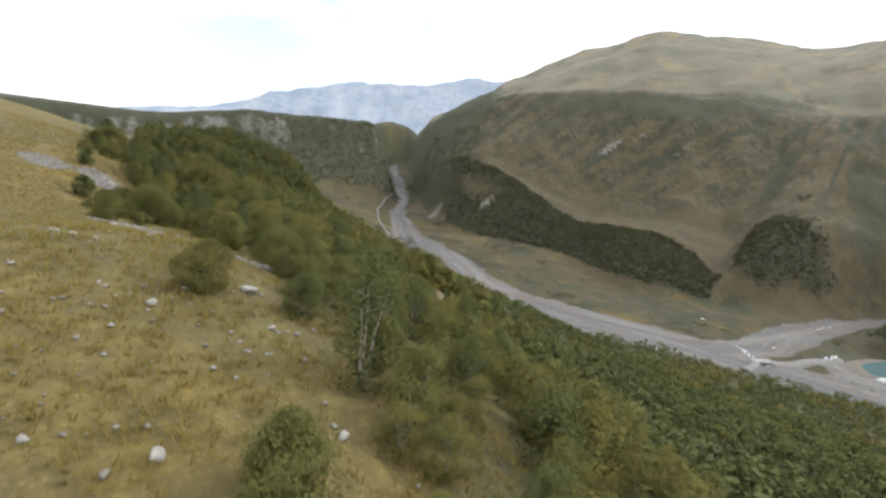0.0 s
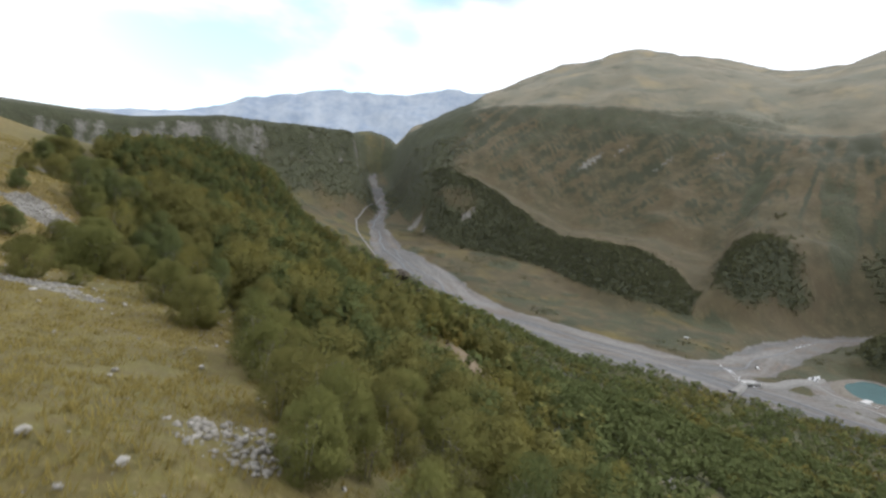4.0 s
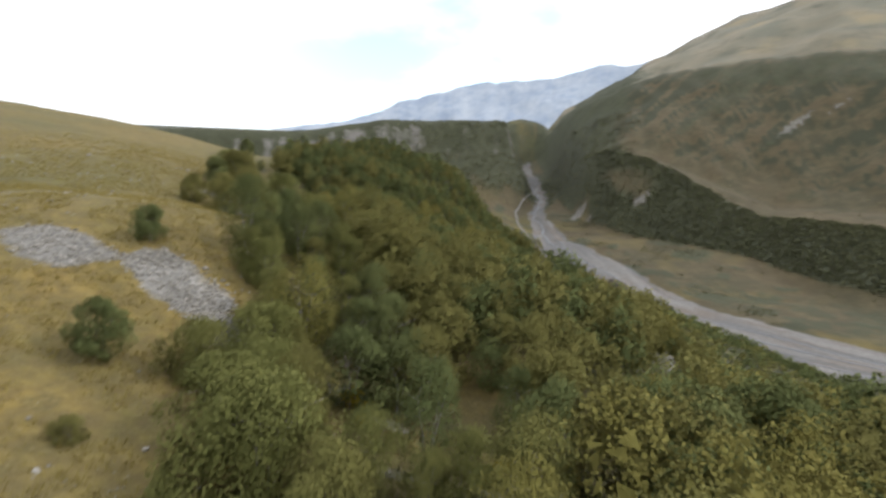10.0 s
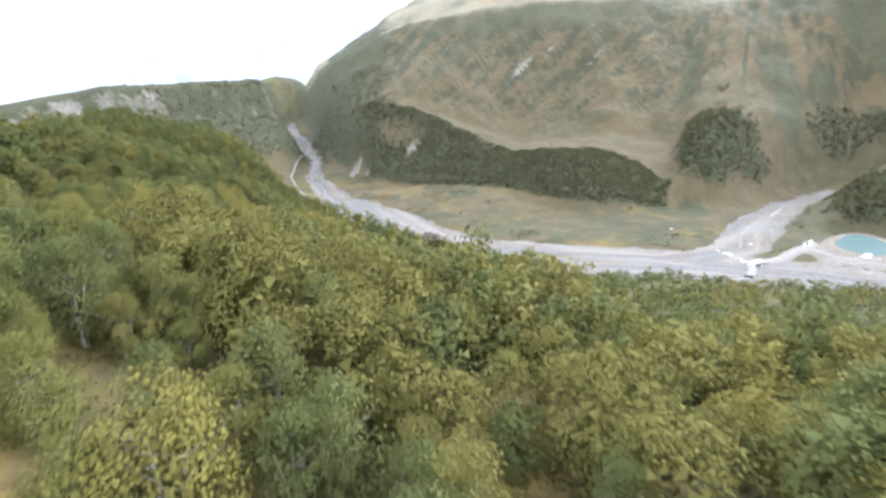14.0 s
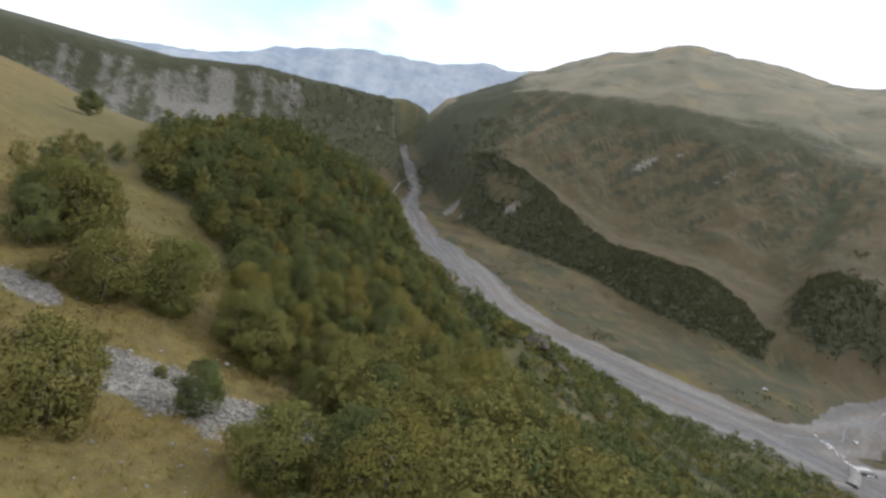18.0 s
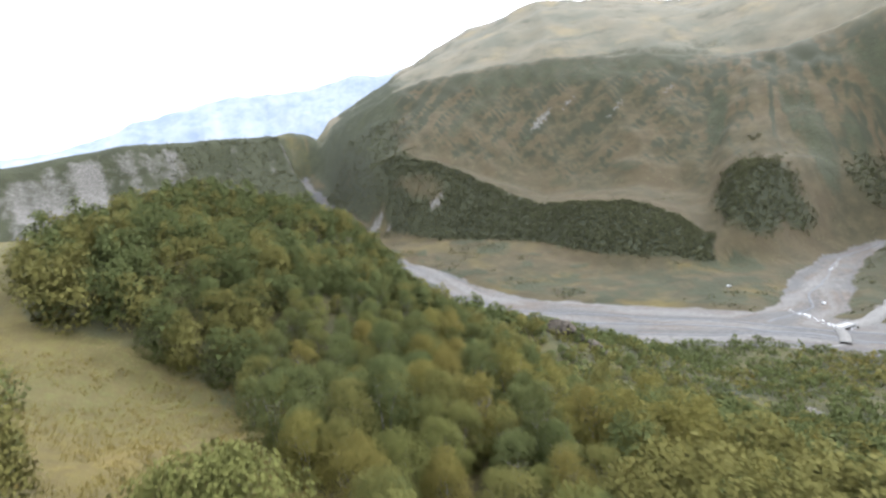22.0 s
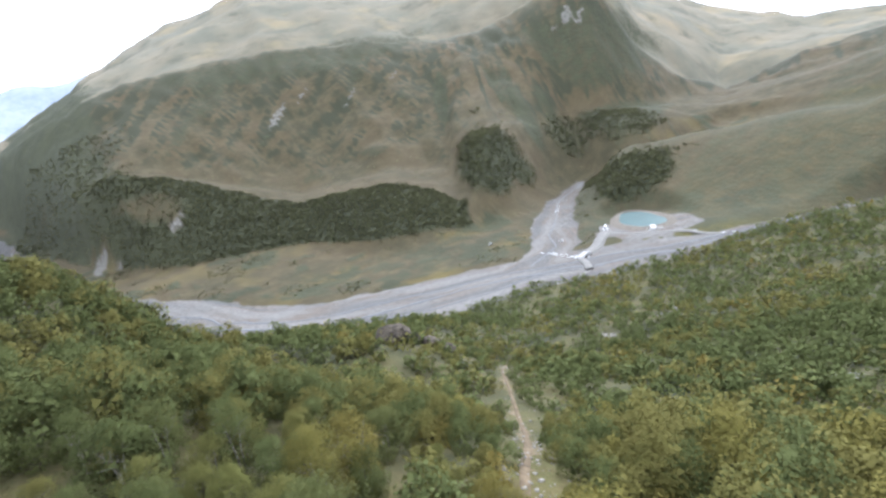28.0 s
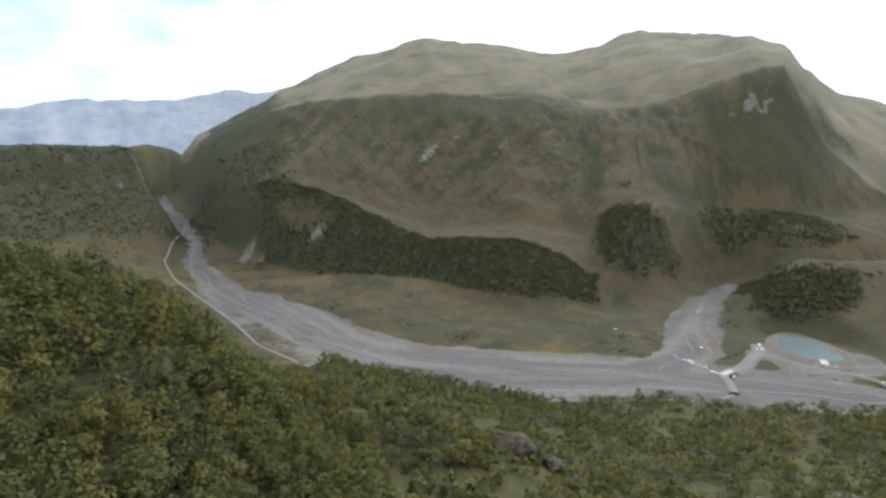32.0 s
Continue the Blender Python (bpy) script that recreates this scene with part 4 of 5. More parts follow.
def woods():
    rng = np.random.default_rng(7)
    g = 2.35
    gx, gy = np.meshgrid(np.arange(-150, 62, g), np.arange(-8, 252, g), indexing="ij")
    x = (gx + rng.uniform(-0.85, 0.85, gx.shape)).ravel()
    y = (gy + rng.uniform(-0.85, 0.85, gy.shape)).ravel()
    knoll = step(75, 30, np.hypot((x + 92) * 1.2, y - 185))
    keep = rng.uniform(size=x.size) < forest(x, y) * (0.86 + 0.12 * knoll)
    x, y = x[keep], y[keep]
    z = height(x, y)
    off = np.min(np.hypot(x[:, None] - [p[0] for p in LINE], y[:, None] - [p[1] for p in LINE]), axis=1)
    order = np.argsort(off)
    knoll = step(75, 30, np.hypot((x + 92) * 1.2, y - 185))
    protos = [tree_thing("birch_tree", m, "bushy green mountain birch with thin pale stems", "tree", "birches on the hillside") for m in NEAR_SORTS + SECOND_SORTS]
    used = [False] * len(protos)
    trail, _ = along(x, y, TRAIL)
    size = np.interp(y, (0, 22, 45, 62), (0.54, 0.66, 0.92, 1)) * np.interp(trail, (2, 10), (0.42, 1)) * np.where(y < 84, np.interp(east(x, y), (8, 24), (1, 0.62)), 1.0) * np.where(east(x, y) < -2, 0.55, 1.0)
    heaps = {"olive": Heap(), "dark": Heap(), "yellowing": Heap()}
    tone = rough(x, y, 22, 92, 3)
    # crowns stay well under the flight
    near = np.argmin(np.hypot(x[:, None] - [q[0] for q in LINE], y[:, None] - [q[1] for q in LINE]), axis=1)
    room = (np.array([r[3] for r in PATH])[near] - z - np.where(y < 40, 5.6, 4.5) + np.where(y < 40, 0.3, 0.55) * np.maximum(off - 3, 0)) / 7.0
    for rank, n in enumerate(order):
        shade = rng.uniform() < 0.24 + 0.4 * knoll[n]
        s = rng.uniform(0.72, 1.05) * (1 - 0.24 * knoll[n]) * size[n]
        tall = float(np.clip(min(s, room[n]), 0.3, 2)) * rng.uniform(0.9, 1.12)
        s = max(min(s, 1.6 * tall), 0.82 * s)
        low = z[n] - 0.15
        if rank < 270:
            k = (int(rng.choice([2, 5])) if shade else int(rng.choice([1, 4])) if tone[n] - 0.6 * knoll[n] + 0.35 * rng.normal() > 0.3 else int(rng.choice([0, 3]))) + (0 if rank < 60 else 6)
            m = Matrix.LocRotScale((x[n], y[n], low), Euler((0, 0, rng.uniform(0, 6.28))), (s, s, tall))
            if used[k]:
                copy_thing(protos[k], m)
            else:
                protos[k].matrix_basis, used[k] = m, True
        else:
            form = (CLOSE if off[n] < 21 else MIDDLE if off[n] < 44 else CLOUDS)[int(rng.integers(6))]
            heaps["dark" if shade else "yellowing" if tone[n] - 0.6 * knoll[n] + 0.35 * rng.normal() > 0.42 else "olive"].add(form, (x[n], y[n], low), rng.uniform(0, 6.28), (s, s, tall))
    for key, mat in (("olive", LEAF), ("dark", LEAF_DARK), ("yellowing", LEAF_OLIVE)):
        ob = new("woodland", heaps[key].mesh("woodland", mat))
        tagged(ob, "dense %s green birch woodland on the slope" % key, "woodland", kind="stuff")


def brush():
    rng = np.random.default_rng(8)
    heaps = {"olive": Heap(), "dark": Heap(), "yellowing": Heap()}
    for lo, hi, g in ((0, 70, 2.2), (70, 190, 2.9), (190, 420, 4.2)):
        gx, gy = np.meshgrid(np.arange(-160, 420, g), np.arange(-60, 620, g), indexing="ij")
        x = (gx + rng.uniform(-0.5, 0.5, gx.shape) * g).ravel()
        y = (gy + rng.uniform(-0.5, 0.5, gy.shape) * g).ravel()
        far = np.hypot(x + 60, y - 90)
        ok = (far >= lo) & (far < hi)
        x, y = x[ok], y[ok]
        trail, _ = along(x, y, TRAIL)
        ok = rng.uniform(size=x.size) < np.maximum(shrubs(x, y) * (1 - forest(x, y)) * 0.85, 0.8 * step(0.9, 1.8, trail) * step(8, 5, trail))
        x, y = x[ok], y[ok]
        z = height(x, y)
        trail, _ = along(x, y, TRAIL)
        tone = rough(x, y, 34, 47, 3)
        off = np.min(np.hypot(x[:, None] - [q[0] for q in LINE[::3]], y[:, None] - [q[1] for q in LINE[::3]]), axis=1)
        for i in range(len(x)):
            form = (FINE if off[i] < 32 else BUSHES if lo < 190 else COARSE)[int(rng.integers(3))]
            s = rng.uniform(0.7, 1.7) * (g / 2.3) ** 0.5 * float(np.interp(trail[i], (1, 7), (0.4, 1)))
            heaps["dark" if tone[i] + rng.normal() * 0.3 > -0.3 else "yellowing" if rng.uniform() < 0.08 else "olive"].add(form, (x[i], y[i], z[i] - 0.15), rng.uniform(0, 6.28), (s, s, s * rng.uniform(0.75, 1.1)))
    for key, mat in (("olive", LEAF), ("dark", LEAF_DARK), ("yellowing", LEAF_OLIVE)):
        tagged(new("shrubs", heaps[key].mesh("shrubs", mat)), "low %s green shrubs down to the river" % key, "shrubs", kind="stuff")


def far_woods():
    rng = np.random.default_rng(9)
    heap = Heap()
    x, y = rng.uniform(-140, 680, 180000), rng.uniform(400, 960, 180000)
    z = height(x, y)
    gravel = covers(x, y, z)[0]
    ok = (rng.uniform(size=x.size) < 1.2 * stands(x, y, z) - 0.2 + 0.35 * rough(x, y, 16, 91, 3)) & (gravel < 0.1)
    x, y, z = x[ok][:17000], y[ok][:17000], z[ok][:17000]
    for i in range(len(x)):
        form = FAR_TREES[i % 4]
        s = rng.uniform(0.55, 1.15)
        heap.add(form, (x[i], y[i], z[i] - 0.5), rng.uniform(0, 6.28), (s, s, s * rng.uniform(0.7, 1.0)))
    # thin woods on the gorge wall and loose bushes on the terraces
    x, y = rng.uniform(-470, 560, 75000), rng.uniform(400, 1320, 75000)
    z = height(x, y)
    zone, a = far_zone(x, y)
    pl = -signed(x, y, PLATEAU)
    gravel = covers(x, y, z)[0]
    clump = rough(x, y, 34, 93, 4)
    wall = 0.55 * step(-165, -105, pl + 50 * clump) * step(20, -5, pl) * step(-0.5, 0.1, clump + 0.2) * step(-460, -340, x + 70 * clump)
    loose = 0.8 * step(0.08, 0.45, clump) * (zone < 0) * (pl < -280) + 0.06 * (zone < 2.1) * (zone >= 0) + 0.5 * step(6, 1, a + 3 * clump) * (zone >= 0.1) * (zone < 2.6)
    ok = (rng.uniform(size=x.size) < np.maximum(wall, loose)) & (gravel < 0.05) & ((east(x, y) > 200) | (y > 640))
    x, y, z, pl = x[ok][:9500], y[ok][:9500], z[ok][:9500], pl[ok][:9500]
    for i in range(len(x)):
        form = FAR_TREES[i % 4]
        s = rng.uniform(0.35, 0.75) if pl[i] < -290 else rng.uniform(0.6, 1.2)
        heap.add(form, (x[i], y[i], z[i] - 0.4), rng.uniform(0, 6.28), (s, s, s * rng.uniform(0.7, 1.0)))
    tagged(new("far_woods", heap.mesh("far_woods", LEAF_FAR)), "dark green woods on the far spur and gorge", "woods", kind="stuff")


def placed_trees():
    """Single trees and bushes that stand out on the open grass."""
    dark = tree_meshes(81, 3.6, 2.7, 50, 210, 0.05, stems=2, leaf=LEAF_DARK, low=0.03)
    round_ = tree_meshes(82, 3.3, 3.2, 58, 210, 0.047, stems=4, leaf=LEAF, low=0.03)
    fine = tree_meshes(86, 3.3, 3.2, 64, 240, 0.042, stems=4, leaf=LEAF, low=0.03)
    small = tree_meshes(83, 1.7, 2.0, 26, 110, 0.045, stems=4, leaf=LEAF, low=0.03)
    gold = tree_meshes(84, 1.5, 1.5, 18, 70, 0.05, stems=4, leaf=LEAF_YELLOW, low=0.03)
    for x, y, s, m, name, label in (
        (-88, 107, 1.15, dark, "lone_tree", "dark green rounded tree alone on the dry grass"),
        (-93, 112.5, 0.85, dark, "lone_tree", "dark green pointed tree on the dry grass"),
        (-128, 160, 1.2, dark, "lone_tree", "small dark tree near the grassy skyline"),
        (-10.9, 18.4, 0.58, round_, "bush", "round olive bush on the grass slope"),
        (-3.6, 9.4, 0.6, round_, "bush", "round olive bush below the flight"),
        (-25.4, 48.0, 1.05, fine, "bush", "broad pale olive bush at the grass edge"),
        (-30.5, 53.0, 1.0, round_, "bush", "broad olive bush beside the open grass"),
        (-42.3, 61.0, 1.35, fine, "bush", "tall green bush with pale stems beside the grass"),
        (-45.8, 62.8, 1.15, fine, "bush", "green bush at the grass edge"),
        (-39.2, 60.2, 0.95, round_, "bush", "dark olive bush at the grass edge"),
        (-41.2, 51.7, 0.95, round_, "bush", "tall thin green bush on the grass"),
        (-54.2, 63.6, 0.8, dark, "bush", "dark bush at the foot of the scree"),
        (-50.2, 66.2, 0.95, fine, "bush", "bright green bush among the stones"),
        (-48.6, 68.8, 1.25, fine, "bush", "bright green bush at the wood edge"),
        (-46.0, 65.8, 1.2, fine, "bush", "bright green bush at the grass edge"),
        (-44.4, 58.6, 0.8, small, "bush", "small green bush on dry grass"),
        (-49.5, 59.0, 0.6, small, "bush", "thin brownish bush on dry grass"),
        (-62.0, 73.2, 0.7, dark, "bush", "dark bush above the scree"),
        (-38.0, 52.5, 0.9, small, "bush", "low green bush among stones"),
        (-43.6, 70.0, 0.85, gold, "yellow_bush", "bright yellow autumn bush among stones"),
        (-42.4, 68.6, 0.5, gold, "yellow_bush", "small yellow bush on stony ground"),
        (-37.6, 66.2, 0.42, small, "bush", "low green tuft in the grassy clearing"),
        (-40.6, 66.6, 0.38, small, "bush", "low olive tuft in the grassy clearing"),
        (-36.8, 69.4, 0.6, small, "bush", "small olive bush in the grassy clearing"),
        (-34.6, 67.6, 0.75, gold, "yellow_bush", "yellowing bush below the clearing"),
        (14.5, 41.0, 1.0, gold, "yellow_bush", "yellowing bush beside the stony gully"),
        (-26.5, 70.5, 1.5, dark, "bush", "dark broad bush below the clearing"),
        (-22.5, 75.0, 1.6, dark, "bush", "dark broad bush in the gully"),
        (-8.2, 84.0, 1.4, round_, "bush", "rounded olive tree above the bare earth bank"),
        (-69.9, 98.8, 0.8, dark, "bush", "dark green bush in the middle of the scree"),
        (-74.2, 93.4, 1.35, round_, "bush", "broad dark bush below the scree"),
        (-64.2, 95.5, 1.2, round_, "bush", "bright green bush below the scree"),
        (-81.6, 106.2, 1.45, fine, "bush", "round green bush on the open slope"),
        (-78.4, 110.2, 1.6, fine, "bush", "tall round olive bush near the scree"),
        (-73.0, 110.0, 1.3, fine, "bush", "olive tree beside the clearing"),
        (-70.4, 109.2, 1.35, round_, "bush", "broad olive tree beside the clearing"),
        (-87.6, 111.2, 1.7, fine, "bush", "bushy green tree on the open slope"),
        (-90.8, 112.6, 1.5, fine, "bush", "green tree beside the open slope"),
        (-84.8, 104.4, 0.7, small, "bush", "low green bush beside the stones"),
        (-78.2, 101.6, 0.5, small, "bush", "small tuft of bush in the scree"),
        (-76.0, 99.4, 0.5, small, "bush", "small green tuft among broken stones"),
        (-73.4, 101.0, 0.42, small, "bush", "small green tuft in the bare scree"),
        (-80.0, 99.6, 0.8, small, "bush", "low green tuft at the scree edge"),
        (-82.4, 97.0, 1.0, round_, "bush", "green bush at the scree edge"),
    ):
        ob = tree_thing(name, m, label, "tree" if "tree" in name else "bush", "single bushes on the grass")
        ob.matrix_basis = Matrix.LocRotScale((x, y, one(x, y) - 0.1), Euler((0, 0, x * 3.1 + y)), (s * 1.1, s * 1.1, s))


woods()
brush()
far_woods()
placed_trees()


# ---- grass, stones and scree ----
def tufts():
    rng = np.random.default_rng(10)
    temp = []
    for k in range(4):
        pts = []
        for b in range(5):
            a, r = rng.uniform(0, 6.28), rng.uniform(0.02, 0.16)
            w, h, l = rng.uniform(0.015, 0.03), rng.uniform(0.07, 0.19), rng.uniform(0.05, 0.16)
            c, s = math.cos(a), math.sin(a)
            pts += [(r * c - w * s, r * s + w * c, -0.05), (r * c + w * s, r * s - w * c, -0.05), ((r + l) * c, (r + l) * s, h)]
        temp.append((np.array(pts), np.arange(len(pts)).reshape(-1, 3)))
    heap = Heap()
    x, y = rng.uniform(-135, 12, 420000), rng.uniform(-8, 135, 420000)
    off = np.min(np.hypot(x[:, None] - [p[0] for p in LINE[::3]], y[:, None] - [p[1] for p in LINE[::3]]), axis=1)
    e = east(x, y)
    ok = (e < 8) & (rng.uniform(size=x.size) < np.interp(off, (0, 18, 40, 80), (1, 1, 0.3, 0.04))) & (stony(x, y) < 0.4)
    ok &= rough(x, y, 3, 46, 2) > -0.35
    x, y = x[ok][:68000], y[ok][:68000]
    z = height(x, y)
    for i in range(len(x)):
        s = rng.uniform(0.7, 1.9)
        form = temp[i % 4]
        heap.add(form, (x[i], y[i], z[i]), rng.uniform(0, 6.28), (s, s, s))
    tagged(new("grass", heap.mesh("grass", STRAW)), "dry golden grass tufts on the hillside", "grass", kind="stuff")


def rock_shape(seed, rough_=0.22, skin=None, fine=2):
    """A worn angular stone about 1 m across: a cut and jittered lump of 42 corners."""
    bm = bmesh.new()
    bmesh.ops.create_icosphere(bm, subdivisions=fine, radius=0.5)
    rng = np.random.default_rng(seed)
    cuts = [(rng.normal(size=3), rng.uniform(0.24, 0.40)) for _ in range(7)]
    for v in bm.verts:
        p = np.array(v.co)
        for n, d in cuts:
            n = n / np.linalg.norm(n)
            over = p @ n - d
            if over > 0:
                p = p - n * over * 0.92
        v.co = p * (1 + rough_ * 0.3 * rng.normal()) * (1.15, 0.95, 0.72)
    me = bpy.data.meshes.new("stone")
    bm.to_mesh(me)
    bm.free()
    me.materials.append(skin or STONE)
    return me


def stones():
    rng = np.random.default_rng(11)
    shapes = [rock_shape(s) for s in range(6)]
    crags = [rock_shape(s, 0.3, CRAG, 3) for s in (31, 32, 33)]
    # single stones on the grass
    made = 0
    x, y = rng.uniform(-110, 6, 9000), rng.uniform(2, 130, 9000)
    off = np.min(np.hypot(x[:, None] - [p[0] for p in LINE[::3]], y[:, None] - [p[1] for p in LINE[::3]]), axis=1)
    belt = np.clip(0.3 + 1.2 * rough(x, y, 14, 48, 3), 0, 1)
    ok = (east(x, y) < 1) & (off < 42) & (rng.uniform(size=x.size) < belt)
    for px, py in list(zip(x[ok], y[ok]))[:270]:
        s = float(0.16 + 0.26 * rng.uniform() ** 2 + (0.35 if rng.uniform() < 0.06 else 0))
        ob = tagged(new("stone", shapes[made % 6]), "pale weathered stone lying in dry grass", "stone", "stones in the grass")
        ob.matrix_basis = Matrix.LocRotScale((px, py, one(px, py) + 0.12 * s), Euler((rng.uniform(-0.3, 0.3), rng.uniform(-0.3, 0.3), rng.uniform(0, 6.28))), (s, s, s))
        made += 1
    for px, py, s, label in ((-6.5, 9.5, 0.42, "pale boulder on the dry slope"), (-9.8, 20.2, 0.8, "flat pale boulder near the bush"), (-64, 140.6, 1.1, "white boulder beside the trail"),
                             (-27, 219, 8.0, "large dark crag among shrubs"), (-17.5, 219.5, 5.2, "grey boulder at the crag"), (-15.5, 215.5, 4.4, "grey broken crag among shrubs"), (-21.5, 221, 5.0, "broken grey rock beside the crag"),
                             (-152, 99, 6.0, "grey rock outcrop on the hill top"), (-160, 103, 7.0, "grey rock outcrop beside another"), (-37, 47.5, 0.55, "grey boulder in the grass"), (-31, 48.6, 0.4, "grey stone in the grass"), (-47.5, 60.5, 0.35, "pale stone in the grass")):
        ob = tagged(new("boulder", (crags if s > 3 else shapes)[int(s * 10) % 3]), label, "boulder")
        ob.matrix_basis = Matrix.LocRotScale((px, py, one(px, py) + (0.24 if s > 3 else 0.1) * s), Euler((0.1, 0.2, px)), (s, s, s * 0.9))
    # broken stones of the bare patches
    heap = Heap()
    lite = []
    for k in range(4):
        v = rng.normal(size=(8, 3))
        v = np.array([(-1, -1, -1), (1, -1, -1), (1, 1, -1), (-1, 1, -1), (-1, -1, 1), (1, -1, 1), (1, 1, 1), (-1, 1, 1)]) * 0.42 * (1, 0.8, 0.55) + 0.13 * v
        lite.append((v, np.array([(0, 2, 1), (0, 3, 2), (4, 5, 6), (4, 6, 7), (0, 1, 5), (0, 5, 4), (1, 2, 6), (1, 6, 5), (2, 3, 7), (2, 7, 6), (3, 0, 4), (3, 4, 7)])))
    for cx, cy, rx, ry in SCREE:
        far = math.hypot(cx + 60, cy - 90) > 110
        count = int(min(1500, rx * ry * (9 if far else 130)))
        qx, qy = cx + rx * 1.25 * rng.uniform(-1, 1, count), cy + ry * 1.25 * rng.uniform(-1, 1, count)
        ok = rng.uniform(size=count) < stony(qx, qy)
        qx, qy = qx[ok], qy[ok]
        qz = height(qx, qy)
        for i in range(len(qx)):
            s = (0.08 + 0.26 * rng.uniform() ** 3) * (3.2 if far else 0.95)
            form = lite[i % 4]
            heap.add(form, (qx[i], qy[i], qz[i] + 0.05 * s), rng.uniform(0, 6.28), (s, s, s))
    # loose stones along the trail
    for p, q in zip(TRAIL[:-1], TRAIL[1:]):
        for _ in range(50):
            t, a = rng.uniform(), rng.normal() * 0.9
            px, py = p[0] * (1 - t) + q[0] * t + a, p[1] * (1 - t) + q[1] * t - a
            s = 0.10 + 0.34 * rng.uniform() ** 3
            heap.add(lite[int(rng.integers(4))], (px, py, one(px, py) + 0.05 * s), rng.uniform(0, 6.28), (s, s, s))
    # pebbles strewn over the grass along the flight
    qx, qy = rng.uniform(-110, 4, 26000), rng.uniform(4, 125, 26000)
    off = np.min(np.hypot(qx[:, None] - [q[0] for q in LINE[::3]], qy[:, None] - [q[1] for q in LINE[::3]]), axis=1)
    ok = (east(qx, qy) < 3) & (off < 30) & (rng.uniform(size=qx.size) < np.clip(0.15 + 1.3 * rough(qx, qy, 11, 49, 3), 0.03, 1))
    qx, qy = qx[ok][:3200], qy[ok][:3200]
    qz = height(qx, qy)
    for i in range(len(qx)):
        form = lite[i % 4]
        s = 0.06 + 0.16 * rng.uniform() ** 3
        heap.add(form, (qx[i], qy[i], qz[i] + 0.1 * s), rng.uniform(0, 6.28), (s, s, s))
    tagged(new("scree", heap.mesh("scree", STONE)), "grey broken stones in bare patches", "scree", kind="stuff")


tufts()
stones()


# ---- river, road, pond, bridge and parked cars ----
def plain(name, colour, roughness=0.8, speck=0.0, scale=1.0, metal=0.0):
    m = Nodes(name)
    col = m.mix(m.ramp(m.noise(scale, 5), (0.35, 0), (0.65, 1)), tuple(c * (1 - speck) for c in colour), tuple(min(c * (1 + speck), 0.95) for c in colour))
    m.bsdf.inputs["Metallic"].default_value = metal
    return m.done(col, roughness)


def water_material(name, colour, roughness):
    m = Nodes(name)
    m.bsdf.inputs["Specular IOR Level"].default_value = 0.3
    m.bump(m.noise(1.2, 4), 0.25, 0.2)
    col = m.mix(m.ramp(m.noise(0.12, 5), (0.4, 0), (0.65, 1)), colour, tuple(c * 1.25 for c in colour))
    return m.done(col, roughness)


TURQUOISE = water_material("milky turquoise pond water", (0.05, 0.104, 0.106), 0.35)
MELT = water_material("grey glacier melt water", (0.13, 0.135, 0.14), 0.6)
FOAM = plain("white broken water", (0.78, 0.79, 0.80), 0.6, 0.1, 2.0)
TRACK = plain("pale crushed gravel road", (0.225, 0.215, 0.198), 0.95, 0.18, 0.8)
CONCRETE = plain("pale concrete", (0.50, 0.49, 0.47), 0.9, 0.12, 1.5)
EARTH = plain("bare reddish earth bank", (0.165, 0.145, 0.118), 0.95, 0.25, 0.5)
WHITE = plain("white car paint", (0.80, 0.80, 0.79), 0.3, 0.03)
DARK_PAINT = plain("dark grey car paint", (0.06, 0.065, 0.07), 0.3, 0.05)
GLASS = plain("dark tinted car window", (0.02, 0.025, 0.03), 0.08)
RUBBER = plain("black rubber", (0.02, 0.02, 0.02), 0.9, 0.2)
STEEL = plain("galvanised steel", (0.55, 0.56, 0.57), 0.45, 0.1, 3.0, 0.6)


def ribbon(name, line, width, lift, material, label, category, sway=0.0, seed=0, reach=6.0, kind="structure", bank=0.35, drape=False):
    """A strip that follows the ground along a polyline, with sloping sides."""
    pts = []
    for p, q in zip(line[:-1], line[1:]):
        n = max(2, int(math.hypot(q[0] - p[0], q[1] - p[1]) / reach))
        pts += [(p[0] + (q[0] - p[0]) * i / n, p[1] + (q[1] - p[1]) * i / n) for i in range(n)]
    pts = np.array(pts + [line[-1]])
    way = np.gradient(pts, axis=0)
    way /= np.linalg.norm(way, axis=1)[:, None]
    side = np.stack([way[:, 1], -way[:, 0]], 1)
    run = np.cumsum(np.r_[0, np.hypot(*np.diff(pts, axis=0).T)])
    pts = pts + side * (sway * rough(run, run * 0 + seed * 31, 55, 80 + seed, 3))[:, None]
    wide = width * (1 + 0.35 * rough(run, run * 0 + 7, 30, 90 + seed, 2)) if sway else np.full(len(pts), width)
    verts, faces = [], []
    for i, (p, s) in enumerate(zip(pts, side)):
        z = max(one(*(p + s * k * wide[i] * 0.5)) for k in (-1, 0, 1)) + lift
        for k, dz in ((-0.5 - bank / 2, -lift - 0.7), (-0.5, 0), (0.5, 0), (0.5 + bank / 2, -lift - 0.7)):
            q = p + s * k * wide[i]
            verts.append((*q, (one(*q) + lift if drape else z) + dz * (0.4 if drape else 1)))
        if i:
            b = 4 * i
            faces += [(b - 4 + j, b - 3 + j, b + 1 + j, b + j) for j in range(3)]
    me = raw_mesh(name, verts, faces, material, True)
    return tagged(new(name, me), label, category, kind=kind)


def sub(line, a, b):
    return [(p[0], p[1]) for p in line[a:b]]


